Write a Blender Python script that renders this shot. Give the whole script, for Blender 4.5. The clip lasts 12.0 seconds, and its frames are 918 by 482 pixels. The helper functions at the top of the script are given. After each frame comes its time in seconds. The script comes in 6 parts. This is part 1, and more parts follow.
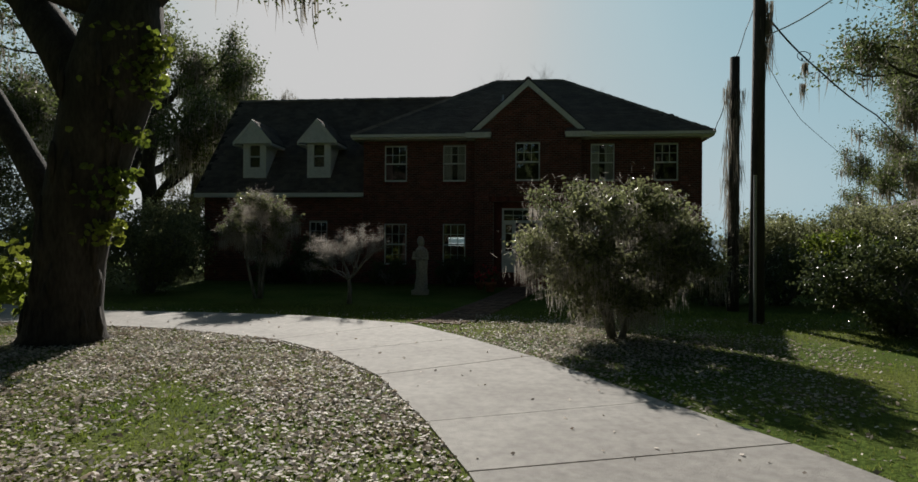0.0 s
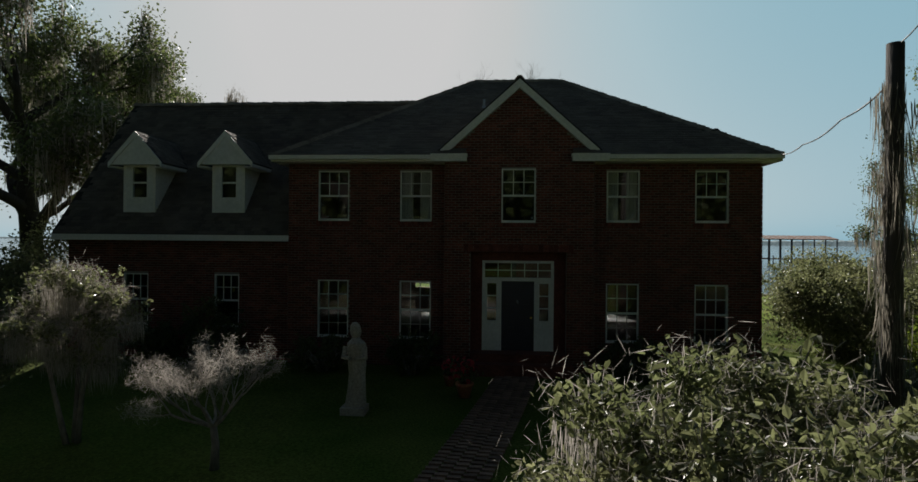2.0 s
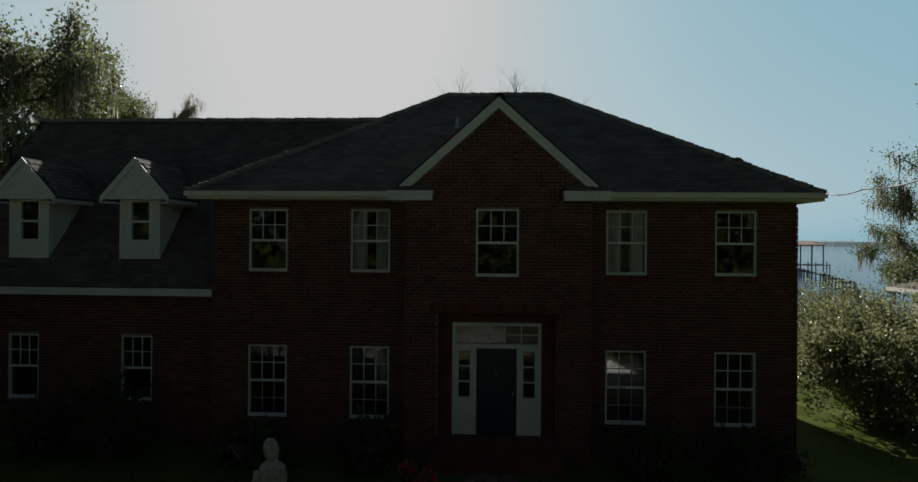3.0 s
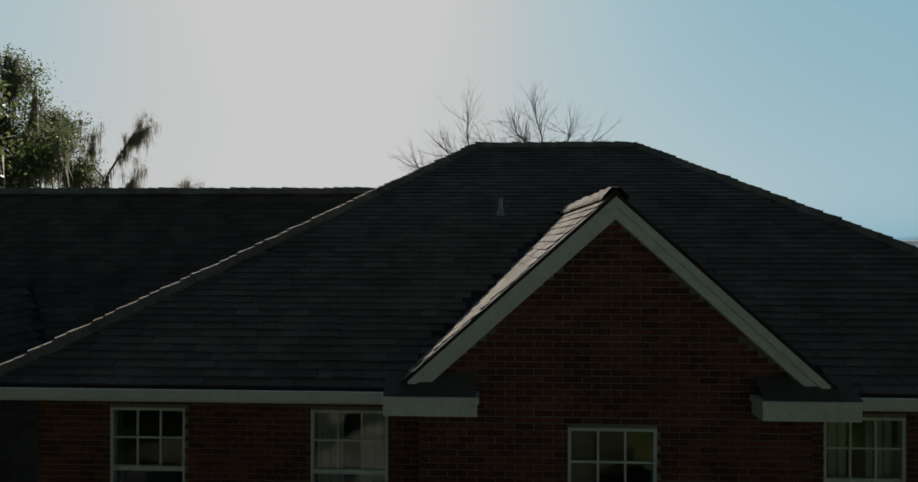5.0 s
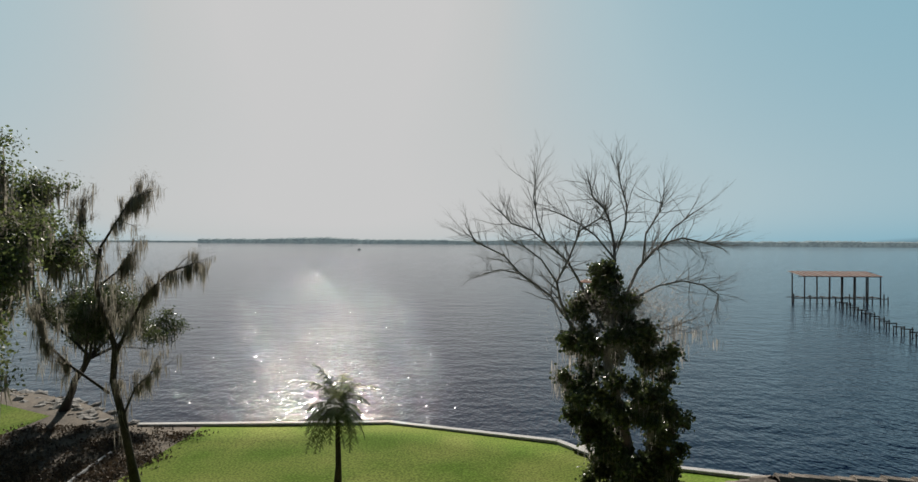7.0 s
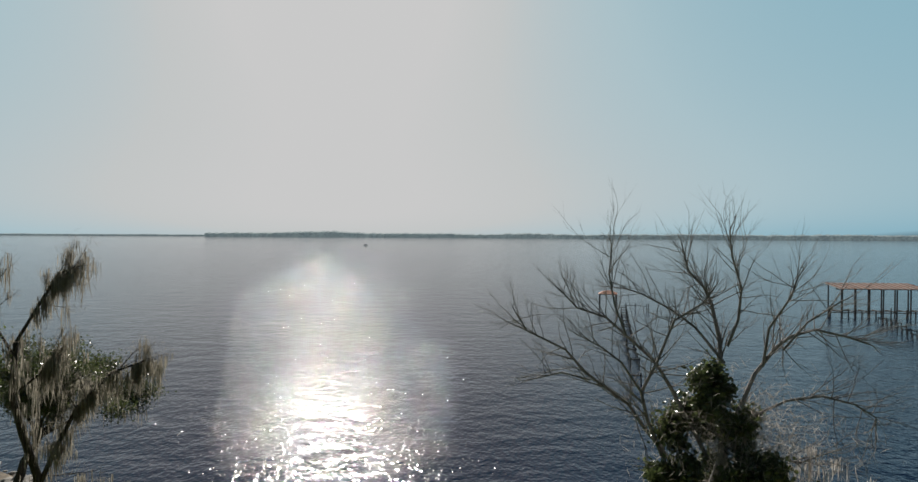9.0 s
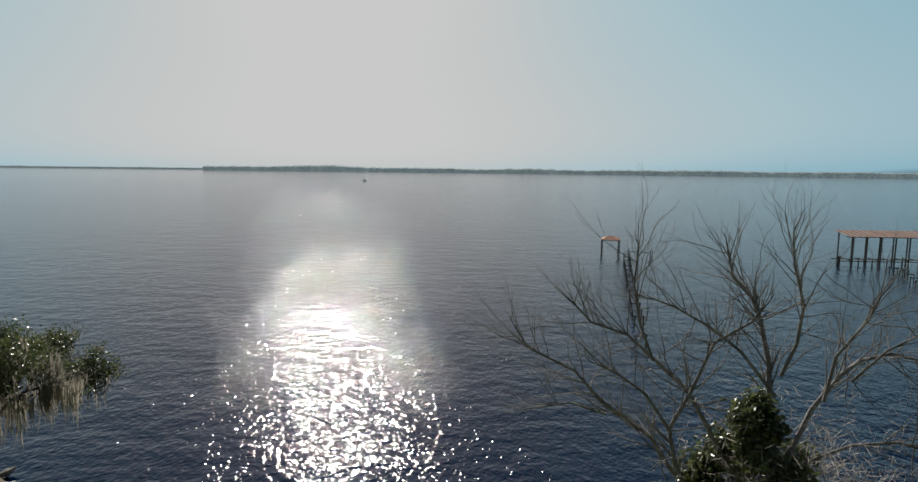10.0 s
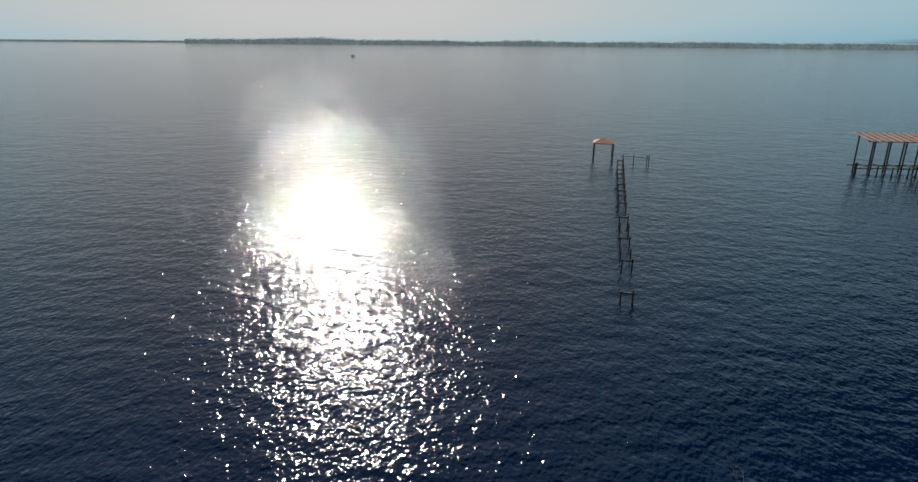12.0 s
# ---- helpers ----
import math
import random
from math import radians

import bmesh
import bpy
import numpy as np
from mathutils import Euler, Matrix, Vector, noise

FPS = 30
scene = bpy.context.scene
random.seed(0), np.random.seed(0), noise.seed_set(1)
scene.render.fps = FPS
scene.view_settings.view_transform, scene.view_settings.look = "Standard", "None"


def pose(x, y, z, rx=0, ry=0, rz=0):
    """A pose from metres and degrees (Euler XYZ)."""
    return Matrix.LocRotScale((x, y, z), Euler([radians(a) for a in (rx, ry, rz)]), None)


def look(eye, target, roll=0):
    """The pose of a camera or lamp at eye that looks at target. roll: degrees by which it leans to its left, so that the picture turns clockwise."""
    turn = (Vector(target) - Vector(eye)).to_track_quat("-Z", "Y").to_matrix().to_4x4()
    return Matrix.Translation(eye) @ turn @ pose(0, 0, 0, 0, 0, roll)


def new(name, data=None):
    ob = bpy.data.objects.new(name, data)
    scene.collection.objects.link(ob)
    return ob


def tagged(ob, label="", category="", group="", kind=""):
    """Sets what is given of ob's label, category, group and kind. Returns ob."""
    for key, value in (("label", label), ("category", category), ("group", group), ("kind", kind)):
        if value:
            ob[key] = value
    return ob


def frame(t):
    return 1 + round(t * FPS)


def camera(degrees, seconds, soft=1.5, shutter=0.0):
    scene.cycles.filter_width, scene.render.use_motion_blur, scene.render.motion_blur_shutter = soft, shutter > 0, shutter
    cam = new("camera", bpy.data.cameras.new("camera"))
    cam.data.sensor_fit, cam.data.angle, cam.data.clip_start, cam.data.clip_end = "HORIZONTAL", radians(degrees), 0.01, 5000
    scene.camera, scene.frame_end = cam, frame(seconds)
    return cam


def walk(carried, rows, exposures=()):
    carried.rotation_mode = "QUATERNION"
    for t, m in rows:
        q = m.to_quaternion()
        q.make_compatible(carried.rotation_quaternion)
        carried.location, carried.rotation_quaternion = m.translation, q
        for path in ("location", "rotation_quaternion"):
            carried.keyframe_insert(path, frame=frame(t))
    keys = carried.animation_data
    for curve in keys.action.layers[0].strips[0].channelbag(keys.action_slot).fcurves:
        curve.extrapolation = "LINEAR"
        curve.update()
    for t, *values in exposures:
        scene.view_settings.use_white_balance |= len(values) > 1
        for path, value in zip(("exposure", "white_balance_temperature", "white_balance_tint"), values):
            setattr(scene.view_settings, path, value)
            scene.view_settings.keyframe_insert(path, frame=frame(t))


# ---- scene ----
cam = camera(74.0, 12.0)
PATH = [
    (0, (-0.069, -25.183, 1.467), (-0.286, -23.195, 1.471), 0.4),
    (0.5, (-0.32, -23.328, 1.869), (-0.537, -21.34, 1.876), 0.5),
    (1, (-0.492, -21.468, 2.37), (-0.705, -19.48, 2.371), 0.4),
    (1.5, (-0.474, -19.666, 2.815), (-0.685, -17.678, 2.815), 0.5),
    (2, (-0.342, -17.934, 3.399), (-0.497, -15.94, 3.401), 0.5),
    (2.5, (-0.139, -16.222, 4.061), (-0.262, -14.226, 4.065), 0.5),
    (4.5, (-0.613, -8.967, 6.788), (-0.689, -6.968, 6.789), 0.2),
    (5, (-1.4, -7.277, 7.513), (-1.485, -5.278, 7.518), 0.1),
    (5.5, (-2.252, -5.569, 8.315), (-2.343, -3.572, 8.321), 0.3),
    (6, (-3.016, -3.868, 9.372), (-3.118, -1.87, 9.377), 0.2),
    (6.5, (-3.724, -2.55, 10.619), (-3.833, -0.553, 10.62), 0.4),
    (7, (-4.45, -0.948, 11.926), (-4.564, 1.049, 11.928), 0.3),
    (7.5, (-5.054, 0.89, 13.06), (-5.173, 2.887, 13.065), 0.2),
    (7.7, (-5.265, 1.704, 13.455), (-5.387, 3.7, 13.462), 0.2),
    (9.3, (-6.45, 8.725, 15.993), (-6.59, 10.719, 15.948), 0.4),
    (9.5, (-6.45, 9.794, 16.349), (-6.595, 11.786, 16.247), 0.5),
    (10, (-6.28, 12.146, 17.25), (-6.412, 14.125, 17.016), 0.6),
    (10.5, (-5.68, 14.456, 17.97), (-5.808, 16.418, 17.613), 0.6),
    (11.2, (-4.419, 18.535, 18.948), (-4.545, 20.471, 18.462), 0.2),
    (12, (-3.155, 25.238, 21.239), (-3.268, 27.136, 20.612), 0.4),
]
walk(cam, [(t, look(eye, target, roll)) for t, eye, target, roll in PATH])

# ---- world and sun ----
SUN_AZ, SUN_EL = radians(15.0), radians(28.5)   # azimuth to the left of the lake axis, height above the horizon
SUN_DIR = Vector((-math.sin(SUN_AZ) * math.cos(SUN_EL), math.cos(SUN_AZ) * math.cos(SUN_EL), math.sin(SUN_EL)))
world = bpy.data.worlds.new("world")
scene.world = world
world.use_nodes = True
sky = world.node_tree.nodes.new("ShaderNodeTexSky")
sky.sky_type = 'NISHITA'
sky.sun_disc = False
sky.sun_elevation = SUN_EL
sky.sun_rotation = -SUN_AZ
sky.air_density, sky.dust_density, sky.ozone_density = 1.0, 1.6, 1.0
wn, wl = world.node_tree.nodes, world.node_tree.links
bw = wn.new("ShaderNodeRGBToBW")
level = wn.new("ShaderNodeMath")
level.operation = 'MULTIPLY'
level.inputs[1].default_value = 0.05
tone = wn.new("ShaderNodeValToRGB")   # clear blue away from the sun, milky glare round it
for k, (at, col) in enumerate(((0.0, (0.004, 0.008, 0.015)), (0.15, (0.028, 0.052, 0.082)), (0.205, (0.26, 0.45, 0.54)), (0.42, (0.40, 0.53, 0.58)), (0.75, (0.54, 0.56, 0.56)), (1.0, (0.585, 0.585, 0.585)))):
    e = tone.color_ramp.elements[k] if k < 2 else tone.color_ramp.elements.new(at)
    e.position, e.color = at, (*col, 1)
wl.new(sky.outputs[0], bw.inputs[0]), wl.new(bw.outputs[0], level.inputs[0]), wl.new(level.outputs[0], tone.inputs[0])
wl.new(tone.outputs[0], wn["Background"].inputs[0])
wn["Background"].inputs[1].default_value = 1.0
sun = new("sun", bpy.data.lights.new("sun", 'SUN'))
sun.data.energy, sun.data.angle, sun.data.color = 5.0, radians(0.53), (1.0, 0.94, 0.86)
sun.matrix_world = look(SUN_DIR * 80, (0, 0, 0))
scene.view_settings.exposure = 0.0


# ---- materials ----
def mat(name, c1, c2, scale=3.0, rough=0.8, bump=0.0, bscale=40.0, island=0.0, obj=0.0, leaf=0.0, metallic=0.0, spec=0.5, dirt=0.25, stretch=(1, 1, 1), fine=9.0):
    m = bpy.data.materials.new(name)
    m.use_nodes = True
    nt = m.node_tree
    n, l = nt.nodes, nt.links
    p = n["Principled BSDF"]
    p.inputs["Roughness"].default_value, p.inputs["Metallic"].default_value = rough, metallic
    p.inputs["Specular IOR Level"].default_value = spec
    tc = n.new("ShaderNodeTexCoord")
    mp = n.new("ShaderNodeMapping")
    mp.inputs["Scale"].default_value = stretch
    l.new(tc.outputs["Object"], mp.inputs[0])
    a = n.new("ShaderNodeTexNoise")
    a.inputs["Scale"].default_value, a.inputs["Detail"].default_value = scale, 5
    b = n.new("ShaderNodeTexNoise")
    b.inputs["Scale"].default_value, b.inputs["Detail"].default_value = scale * fine, 4
    l.new(mp.outputs[0], a.inputs[0]), l.new(mp.outputs[0], b.inputs[0])
    mix = n.new("ShaderNodeMix")
    mix.data_type = 'RGBA'
    mix.inputs[6].default_value, mix.inputs[7].default_value = (*c1, 1), (*c2, 1)
    ramp = n.new("ShaderNodeMapRange")
    ramp.inputs[1].default_value, ramp.inputs[2].default_value = 0.34, 0.66
    l.new(a.outputs[0], ramp.inputs[0]), l.new(ramp.outputs[0], mix.inputs[0])
    hsv = n.new("ShaderNodeHueSaturation")
    l.new(mix.outputs[2], hsv.inputs["Color"])
    val = n.new("ShaderNodeMapRange")
    val.inputs[1].default_value, val.inputs[2].default_value = 0.3, 0.7
    val.inputs[3].default_value, val.inputs[4].default_value = 1 - dirt, 1 + dirt
    l.new(b.outputs[0], val.inputs[0])
    out = val.outputs[0]
    for amount, kind, sock in ((island, "ShaderNodeNewGeometry", "Random Per Island"), (obj, "ShaderNodeObjectInfo", "Random")):
        if amount:
            g = n.new(kind)
            r = n.new("ShaderNodeMapRange")
            r.inputs[3].default_value, r.inputs[4].default_value = 1 - amount, 1 + amount
            l.new(g.outputs[sock], r.inputs[0])
            mul = n.new("ShaderNodeMath")
            mul.operation = 'MULTIPLY'
            l.new(out, mul.inputs[0]), l.new(r.outputs[0], mul.inputs[1])
            out = mul.outputs[0]
    l.new(out, hsv.inputs["Value"])
    l.new(hsv.outputs[0], p.inputs["Base Color"])
    if bump:
        c = n.new("ShaderNodeTexNoise")
        c.inputs["Scale"].default_value, c.inputs["Detail"].default_value = bscale, 6
        l.new(mp.outputs[0], c.inputs[0])
        bn = n.new("ShaderNodeBump")
        bn.inputs["Strength"].default_value, bn.inputs["Distance"].default_value = min(1, bump), 0.02
        l.new(c.outputs[0], bn.inputs["Height"]), l.new(bn.outputs[0], p.inputs["Normal"])
    if leaf:
        tr = n.new("ShaderNodeBsdfTranslucent")
        thru = n.new("ShaderNodeHueSaturation")   # light that comes through a leaf is yellower and stronger than what it throws back
        thru.inputs["Hue"].default_value, thru.inputs["Saturation"].default_value, thru.inputs["Value"].default_value = 0.495, 1.0, 1.35
        l.new(hsv.outputs[0], thru.inputs["Color"]), l.new(thru.outputs[0], tr.inputs[0])
        ms = n.new("ShaderNodeMixShader")
        ms.inputs[0].default_value = leaf
        l.new(p.outputs[0], ms.inputs[1]), l.new(tr.outputs[0], ms.inputs[2])
        l.new(ms.outputs[0], n["Material Output"].inputs[0])
    return m


M_GRASS = mat("grass_ground", (0.07, 0.115, 0.018), (0.13, 0.155, 0.036), 0.5, 0.95, 1.0, 30, dirt=0.45, fine=40, spec=0.05)
M_LAWN = mat("lawn_green", (0.105, 0.175, 0.022), (0.20, 0.235, 0.055), 0.22, 1.0, 1.0, 14, dirt=0.5, fine=36, spec=0.05)
M_BLADE = mat("grass_blade", (0.14, 0.20, 0.025), (0.23, 0.26, 0.06), 0.6, 0.7, leaf=0.4, island=0.35)
M_CONC = mat("concrete", (0.33, 0.31, 0.285), (0.40, 0.38, 0.35), 0.8, 0.85, 0.35, 60, obj=0.05, dirt=0.16, fine=12)
M_BRICK = mat("red_brick", (0.115, 0.035, 0.026), (0.18, 0.056, 0.04), 2.0, 0.9, 0.5, 90, island=0.4, dirt=0.3)
M_BRICK_P = mat("red_brick_piece", (0.115, 0.035, 0.026), (0.18, 0.056, 0.04), 2.0, 0.9, 0.5, 90, obj=0.4, dirt=0.3)
M_MORTAR = mat("mortar", (0.24, 0.22, 0.2), (0.3, 0.28, 0.25), 3, 0.95, 0.4, 70)
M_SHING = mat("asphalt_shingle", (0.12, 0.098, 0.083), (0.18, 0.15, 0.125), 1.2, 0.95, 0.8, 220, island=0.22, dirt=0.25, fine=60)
# lighter copy of the same shingle, with sunlight put into its colour
M_SHING_LIT = mat("asphalt_shingle_sunlit", (0.25, 0.21, 0.17), (0.34, 0.29, 0.24), 1.2, 0.95, 0.8, 220, obj=0.2, dirt=0.25, fine=60)
M_UNDER = mat("roof_felt", (0.03, 0.027, 0.025), (0.045, 0.04, 0.036), 3, 0.95)
M_WHITE = mat("white_paint", (0.74, 0.74, 0.72), (0.80, 0.80, 0.78), 1.5, 0.55, 0.1, 50, dirt=0.08)
M_SIDING = mat("white_lap_siding", (0.70, 0.71, 0.71), (0.77, 0.78, 0.78), 1.0, 0.6, 0.1, 40, dirt=0.08, island=0.04)
M_DOOR = mat("dark_blue_door_paint", (0.012, 0.016, 0.04), (0.018, 0.022, 0.055), 3, 0.4, dirt=0.1)
# near-black colour stands in for the shade of unlit rooms
M_DARK = mat("interior_painted_shade", (0.05, 0.045, 0.04), (0.07, 0.065, 0.06), 1, 0.9)
M_CURTAIN = mat("pale_curtain", (0.5, 0.47, 0.42), (0.6, 0.57, 0.52), 2, 0.9, stretch=(8, 8, 0.4))
M_METAL = mat("galvanised_metal", (0.35, 0.36, 0.37), (0.45, 0.46, 0.47), 4, 0.45, metallic=0.8)
M_BRASS = mat("brass", (0.55, 0.4, 0.15), (0.6, 0.45, 0.2), 4, 0.35, metallic=1.0)
M_RUST = mat("rusty_tin", (0.30, 0.10, 0.05), (0.42, 0.18, 0.10), 1.2, 0.75, 0.3, 30, dirt=0.3, obj=0.2)
M_TIN = mat("weathered_tin", (0.45, 0.40, 0.36), (0.55, 0.5, 0.46), 1.2, 0.55, 0.2, 30, dirt=0.2, obj=0.15, metallic=0.3)
M_POST = mat("weathered_pile", (0.06, 0.05, 0.045), (0.12, 0.10, 0.085), 2.5, 0.9, 0.6, 40, stretch=(1, 1, 0.25), obj=0.3)
M_POLE = mat("creosoted_pole", (0.045, 0.038, 0.034), (0.085, 0.07, 0.06), 3, 0.9, 0.7, 40, stretch=(1, 1, 0.15))
M_BARK = mat("oak_bark", (0.032, 0.026, 0.022), (0.066, 0.055, 0.046), 2.5, 0.95, 1.0, 22, stretch=(1, 1, 0.3), dirt=0.4)
M_BAREBARK = mat("grey_bark", (0.15, 0.14, 0.13), (0.31, 0.29, 0.27), 2.0, 0.9, 0.7, 40, stretch=(1, 1, 0.4), dirt=0.3)
M_LEAF = mat("oak_leaf", (0.07, 0.10, 0.032), (0.135, 0.16, 0.06), 0.8, 0.5, leaf=0.45, island=0.45)
M_LEAF_Y = mat("sunlit_leaf", (0.09, 0.14, 0.02), (0.17, 0.20, 0.03), 0.8, 0.5, leaf=0.45, island=0.4)
M_LEAF_D = mat("dark_glossy_leaf", (0.055, 0.08, 0.03), (0.11, 0.13, 0.05), 0.8, 0.3, leaf=0.3, island=0.4)
M_LEAF_S = mat("shrub_leaf", (0.12, 0.14, 0.06), (0.21, 0.22, 0.11), 0.8, 0.33, leaf=0.5, island=0.45)
M_MOSS = mat("spanish_moss", (0.17, 0.155, 0.125), (0.27, 0.25, 0.205), 1.5, 0.95, leaf=0.5, island=0.3)
M_MOSS_W = mat("pale_moss", (0.30, 0.27, 0.24), (0.42, 0.39, 0.35), 1.5, 0.95, leaf=0.5, island=0.3)
M_LITTER = mat("dry_oak_leaf", (0.34, 0.275, 0.215), (0.60, 0.54, 0.475), 2.0, 0.65, leaf=0.2, island=0.5)
M_MULCH = mat("dead_leaf_mulch", (0.07, 0.05, 0.03), (0.17, 0.13, 0.085), 2.0, 0.85, leaf=0.1, island=0.5)
M_DIRT = mat("bare_dirt", (0.085, 0.066, 0.045), (0.14, 0.11, 0.075), 0.6, 0.95, 1.0, 18, dirt=0.4)
M_ROCK = mat("riprap_stone", (0.2, 0.185, 0.165), (0.34, 0.32, 0.29), 1.5, 0.9, 0.6, 12, obj=0.35)
M_STATUE = mat("weathered_statue_stone", (0.36, 0.33, 0.29), (0.46, 0.43, 0.38), 2.5, 0.85, 0.4, 30)
M_TERRA = mat("terracotta", (0.35, 0.13, 0.07), (0.42, 0.17, 0.1), 3, 0.85)
M_FLOWER = mat("red_flower", (0.45, 0.03, 0.05), (0.6, 0.06, 0.08), 3, 0.6, leaf=0.3, island=0.3)
M_CABLE = mat("black_cable", (0.012, 0.012, 0.012), (0.02, 0.02, 0.02), 4, 0.6)
M_CABLE_W = mat("bare_aluminium_cable", (0.5, 0.5, 0.5), (0.6, 0.6, 0.6), 4, 0.4, metallic=0.7)
M_PALEBRICK = mat("painted_brick", (0.55, 0.53, 0.5), (0.62, 0.6, 0.57), 1.5, 0.85, 0.3, 30)
M_PAVER = mat("path_paver", (0.2, 0.12, 0.09), (0.29, 0.19, 0.15), 2, 0.9, 0.4, 50, obj=0.3)
M_BOAT = mat("white_gelcoat", (0.7, 0.7, 0.7), (0.75, 0.75, 0.75), 2, 0.3)


def glass_mat(name, tint, rough=0.02):
    m = bpy.data.materials.new(name)
    m.use_nodes = True
    p = m.node_tree.nodes["Principled BSDF"]
    p.inputs["Base Color"].default_value = (*tint, 1)
    p.inputs["Roughness"].default_value, p.inputs["IOR"].default_value = rough, 1.5
    p.inputs["Transmission Weight"].default_value = 1.0
    return m


M_GLASS = glass_mat("window_glass", (0.85, 0.9, 0.9))


def water_mat():
    """Deep dark water with wind ripples: a height field of wavelets in three sizes over a long swell."""
    m = bpy.data.materials.new("lake_water")
    m.use_nodes = True
    nt = m.node_tree
    n, l = nt.nodes, nt.links
    p = n["Principled BSDF"]
    p.inputs["Base Color"].default_value = (0.0004, 0.0075, 0.0330, 1)
    p.inputs["Roughness"].default_value, p.inputs["IOR"].default_value = 0.06, 1.33
    p.inputs["Specular IOR Level"].default_value = 0.29
    tc = n.new("ShaderNodeTexCoord")
    total = None
    # wavelets: noise scale, stretch along the crest, height in metres, turn of the crests
    for scale, along, height, turn in ((0.22, 0.5, 0.17, 20), (0.6, 0.75, 0.155, -16), (1.3, 1.3, 0.115, 10), (2.6, 1.45, 0.056, -24)):
        mp = n.new("ShaderNodeMapping")
        mp.inputs["Scale"].default_value, mp.inputs["Rotation"].default_value = (along, 1.0, 1), (0, 0, radians(turn))
        t = n.new("ShaderNodeTexNoise")
        t.inputs["Scale"].default_value, t.inputs["Detail"].default_value = scale, 1.0
        l.new(tc.outputs["Object"], mp.inputs[0]), l.new(mp.outputs[0], t.inputs[0])
        k = n.new("ShaderNodeMath")
        k.operation = 'MULTIPLY_ADD'
        k.inputs[1].default_value, k.inputs[2].default_value = height, 0.0
        l.new(t.outputs[0], k.inputs[0])
        if total is not None:
            l.new(total, k.inputs[2])
        total = k.outputs[0]
    b = n.new("ShaderNodeBump")
    b.inputs["Strength"].default_value, b.inputs["Distance"].default_value = 1.0, 1.0
    l.new(total, b.inputs["Height"]), l.new(b.outputs[0], p.inputs["Normal"])
    return m


M_WATER = water_mat()


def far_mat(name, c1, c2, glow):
    """Distance far behind everything else, its haze painted as pale colour with a glow of its own."""
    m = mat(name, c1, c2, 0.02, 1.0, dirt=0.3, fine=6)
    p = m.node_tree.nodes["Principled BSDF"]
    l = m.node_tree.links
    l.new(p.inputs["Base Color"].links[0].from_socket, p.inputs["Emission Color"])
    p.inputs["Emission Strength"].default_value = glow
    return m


# blue-grey tone and self-glow stand in for the haze over the woods
M_FAR = far_mat("far_woods_painted_haze", (0.13, 0.17, 0.18), (0.17, 0.21, 0.215), 0.75)


# ---- builders ----
class Geo:
    """Vertices and faces of one mesh."""

    def __init__(self):
        self.v, self.f = [], []

    def add(self, vs, fs):
        o = len(self.v)
        self.v.extend(tuple(p) for p in vs)
        self.f.extend(tuple(i + o for i in f) for f in fs)

    def box(self, x0, x1, y0, y1, z0, z1, m=None):
        vs = [Vector((x, y, z)) for z in (z0, z1) for y in (y0, y1) for x in (x0, x1)]
        if m:
            vs = [m @ v for v in vs]
        self.add(vs, [(0, 2, 3, 1), (4, 5, 7, 6), (0, 1, 5, 4), (2, 6, 7, 3), (0, 4, 6, 2), (1, 3, 7, 5)])

    def prism(self, pts, off):
        """A flat outline pushed along off into a solid."""
        n = len(pts)
        a = [Vector(p) for p in pts]
        self.add(a + [p + Vector(off) for p in a], [tuple(range(n))[::-1], tuple(range(n, 2 * n))] + [(i, (i + 1) % n, n + (i + 1) % n, n + i) for i in range(n)])

    def tube(self, pts, radii, sides=7, cap=True):
        pts = [Vector(p) for p in pts]
        o, n = len(self.v), len(pts)
        for i, p in enumerate(pts):
            d = (pts[min(i + 1, n - 1)] - pts[max(i - 1, 0)]).normalized()
            u = d.cross(Vector((0.31, 0.95, 0.05))).normalized()
            w = d.cross(u)
            for k in range(sides):
                a = 2 * math.pi * k / sides
                self.v.append(tuple(p + (u * math.cos(a) + w * math.sin(a)) * radii[i]))
        for i in range(n - 1):
            for k in range(sides):
                k2 = (k + 1) % sides
                self.f.append((o + i * sides + k, o + i * sides + k2, o + (i + 1) * sides + k2, o + (i + 1) * sides + k))
        if cap:
            self.f.append(tuple(o + k for k in range(sides))[::-1])
            self.f.append(tuple(o + (n - 1) * sides + k for k in range(sides)))

    def lathe(self, profile, sides=16, at=(0, 0, 0)):
        self.tube([(at[0], at[1], at[2] + z) for r, z in profile], [r for r, z in profile], sides)

    def mesh(self, name, material, smooth=False):
        me = bpy.data.meshes.new(name)
        me.from_pydata(self.v, [], self.f)
        me.materials.append(material)
        if smooth:
            me.polygons.foreach_set("use_smooth", [True] * len(me.polygons))
        me.validate()
        me.update()
        return me


def obj(name, geo, material, parent=None, label="", smooth=False):
    ob = new(name, geo if isinstance(geo, bpy.types.Mesh) else geo.mesh(name, material, smooth))
    if parent:
        ob.parent = parent
        ob.matrix_parent_inverse = parent.matrix_basis.inverted()
    if label:
        ob["label"] = label
    return ob


def thing(name, label, category, at=(0, 0, 0), group="", kind=""):
    ob = new(name)
    ob.empty_display_size = 0.2
    ob.location = at
    bpy.context.view_layer.update()
    ob.matrix_basis = Matrix.Translation(at)
    return tagged(ob, label, category, group, kind)


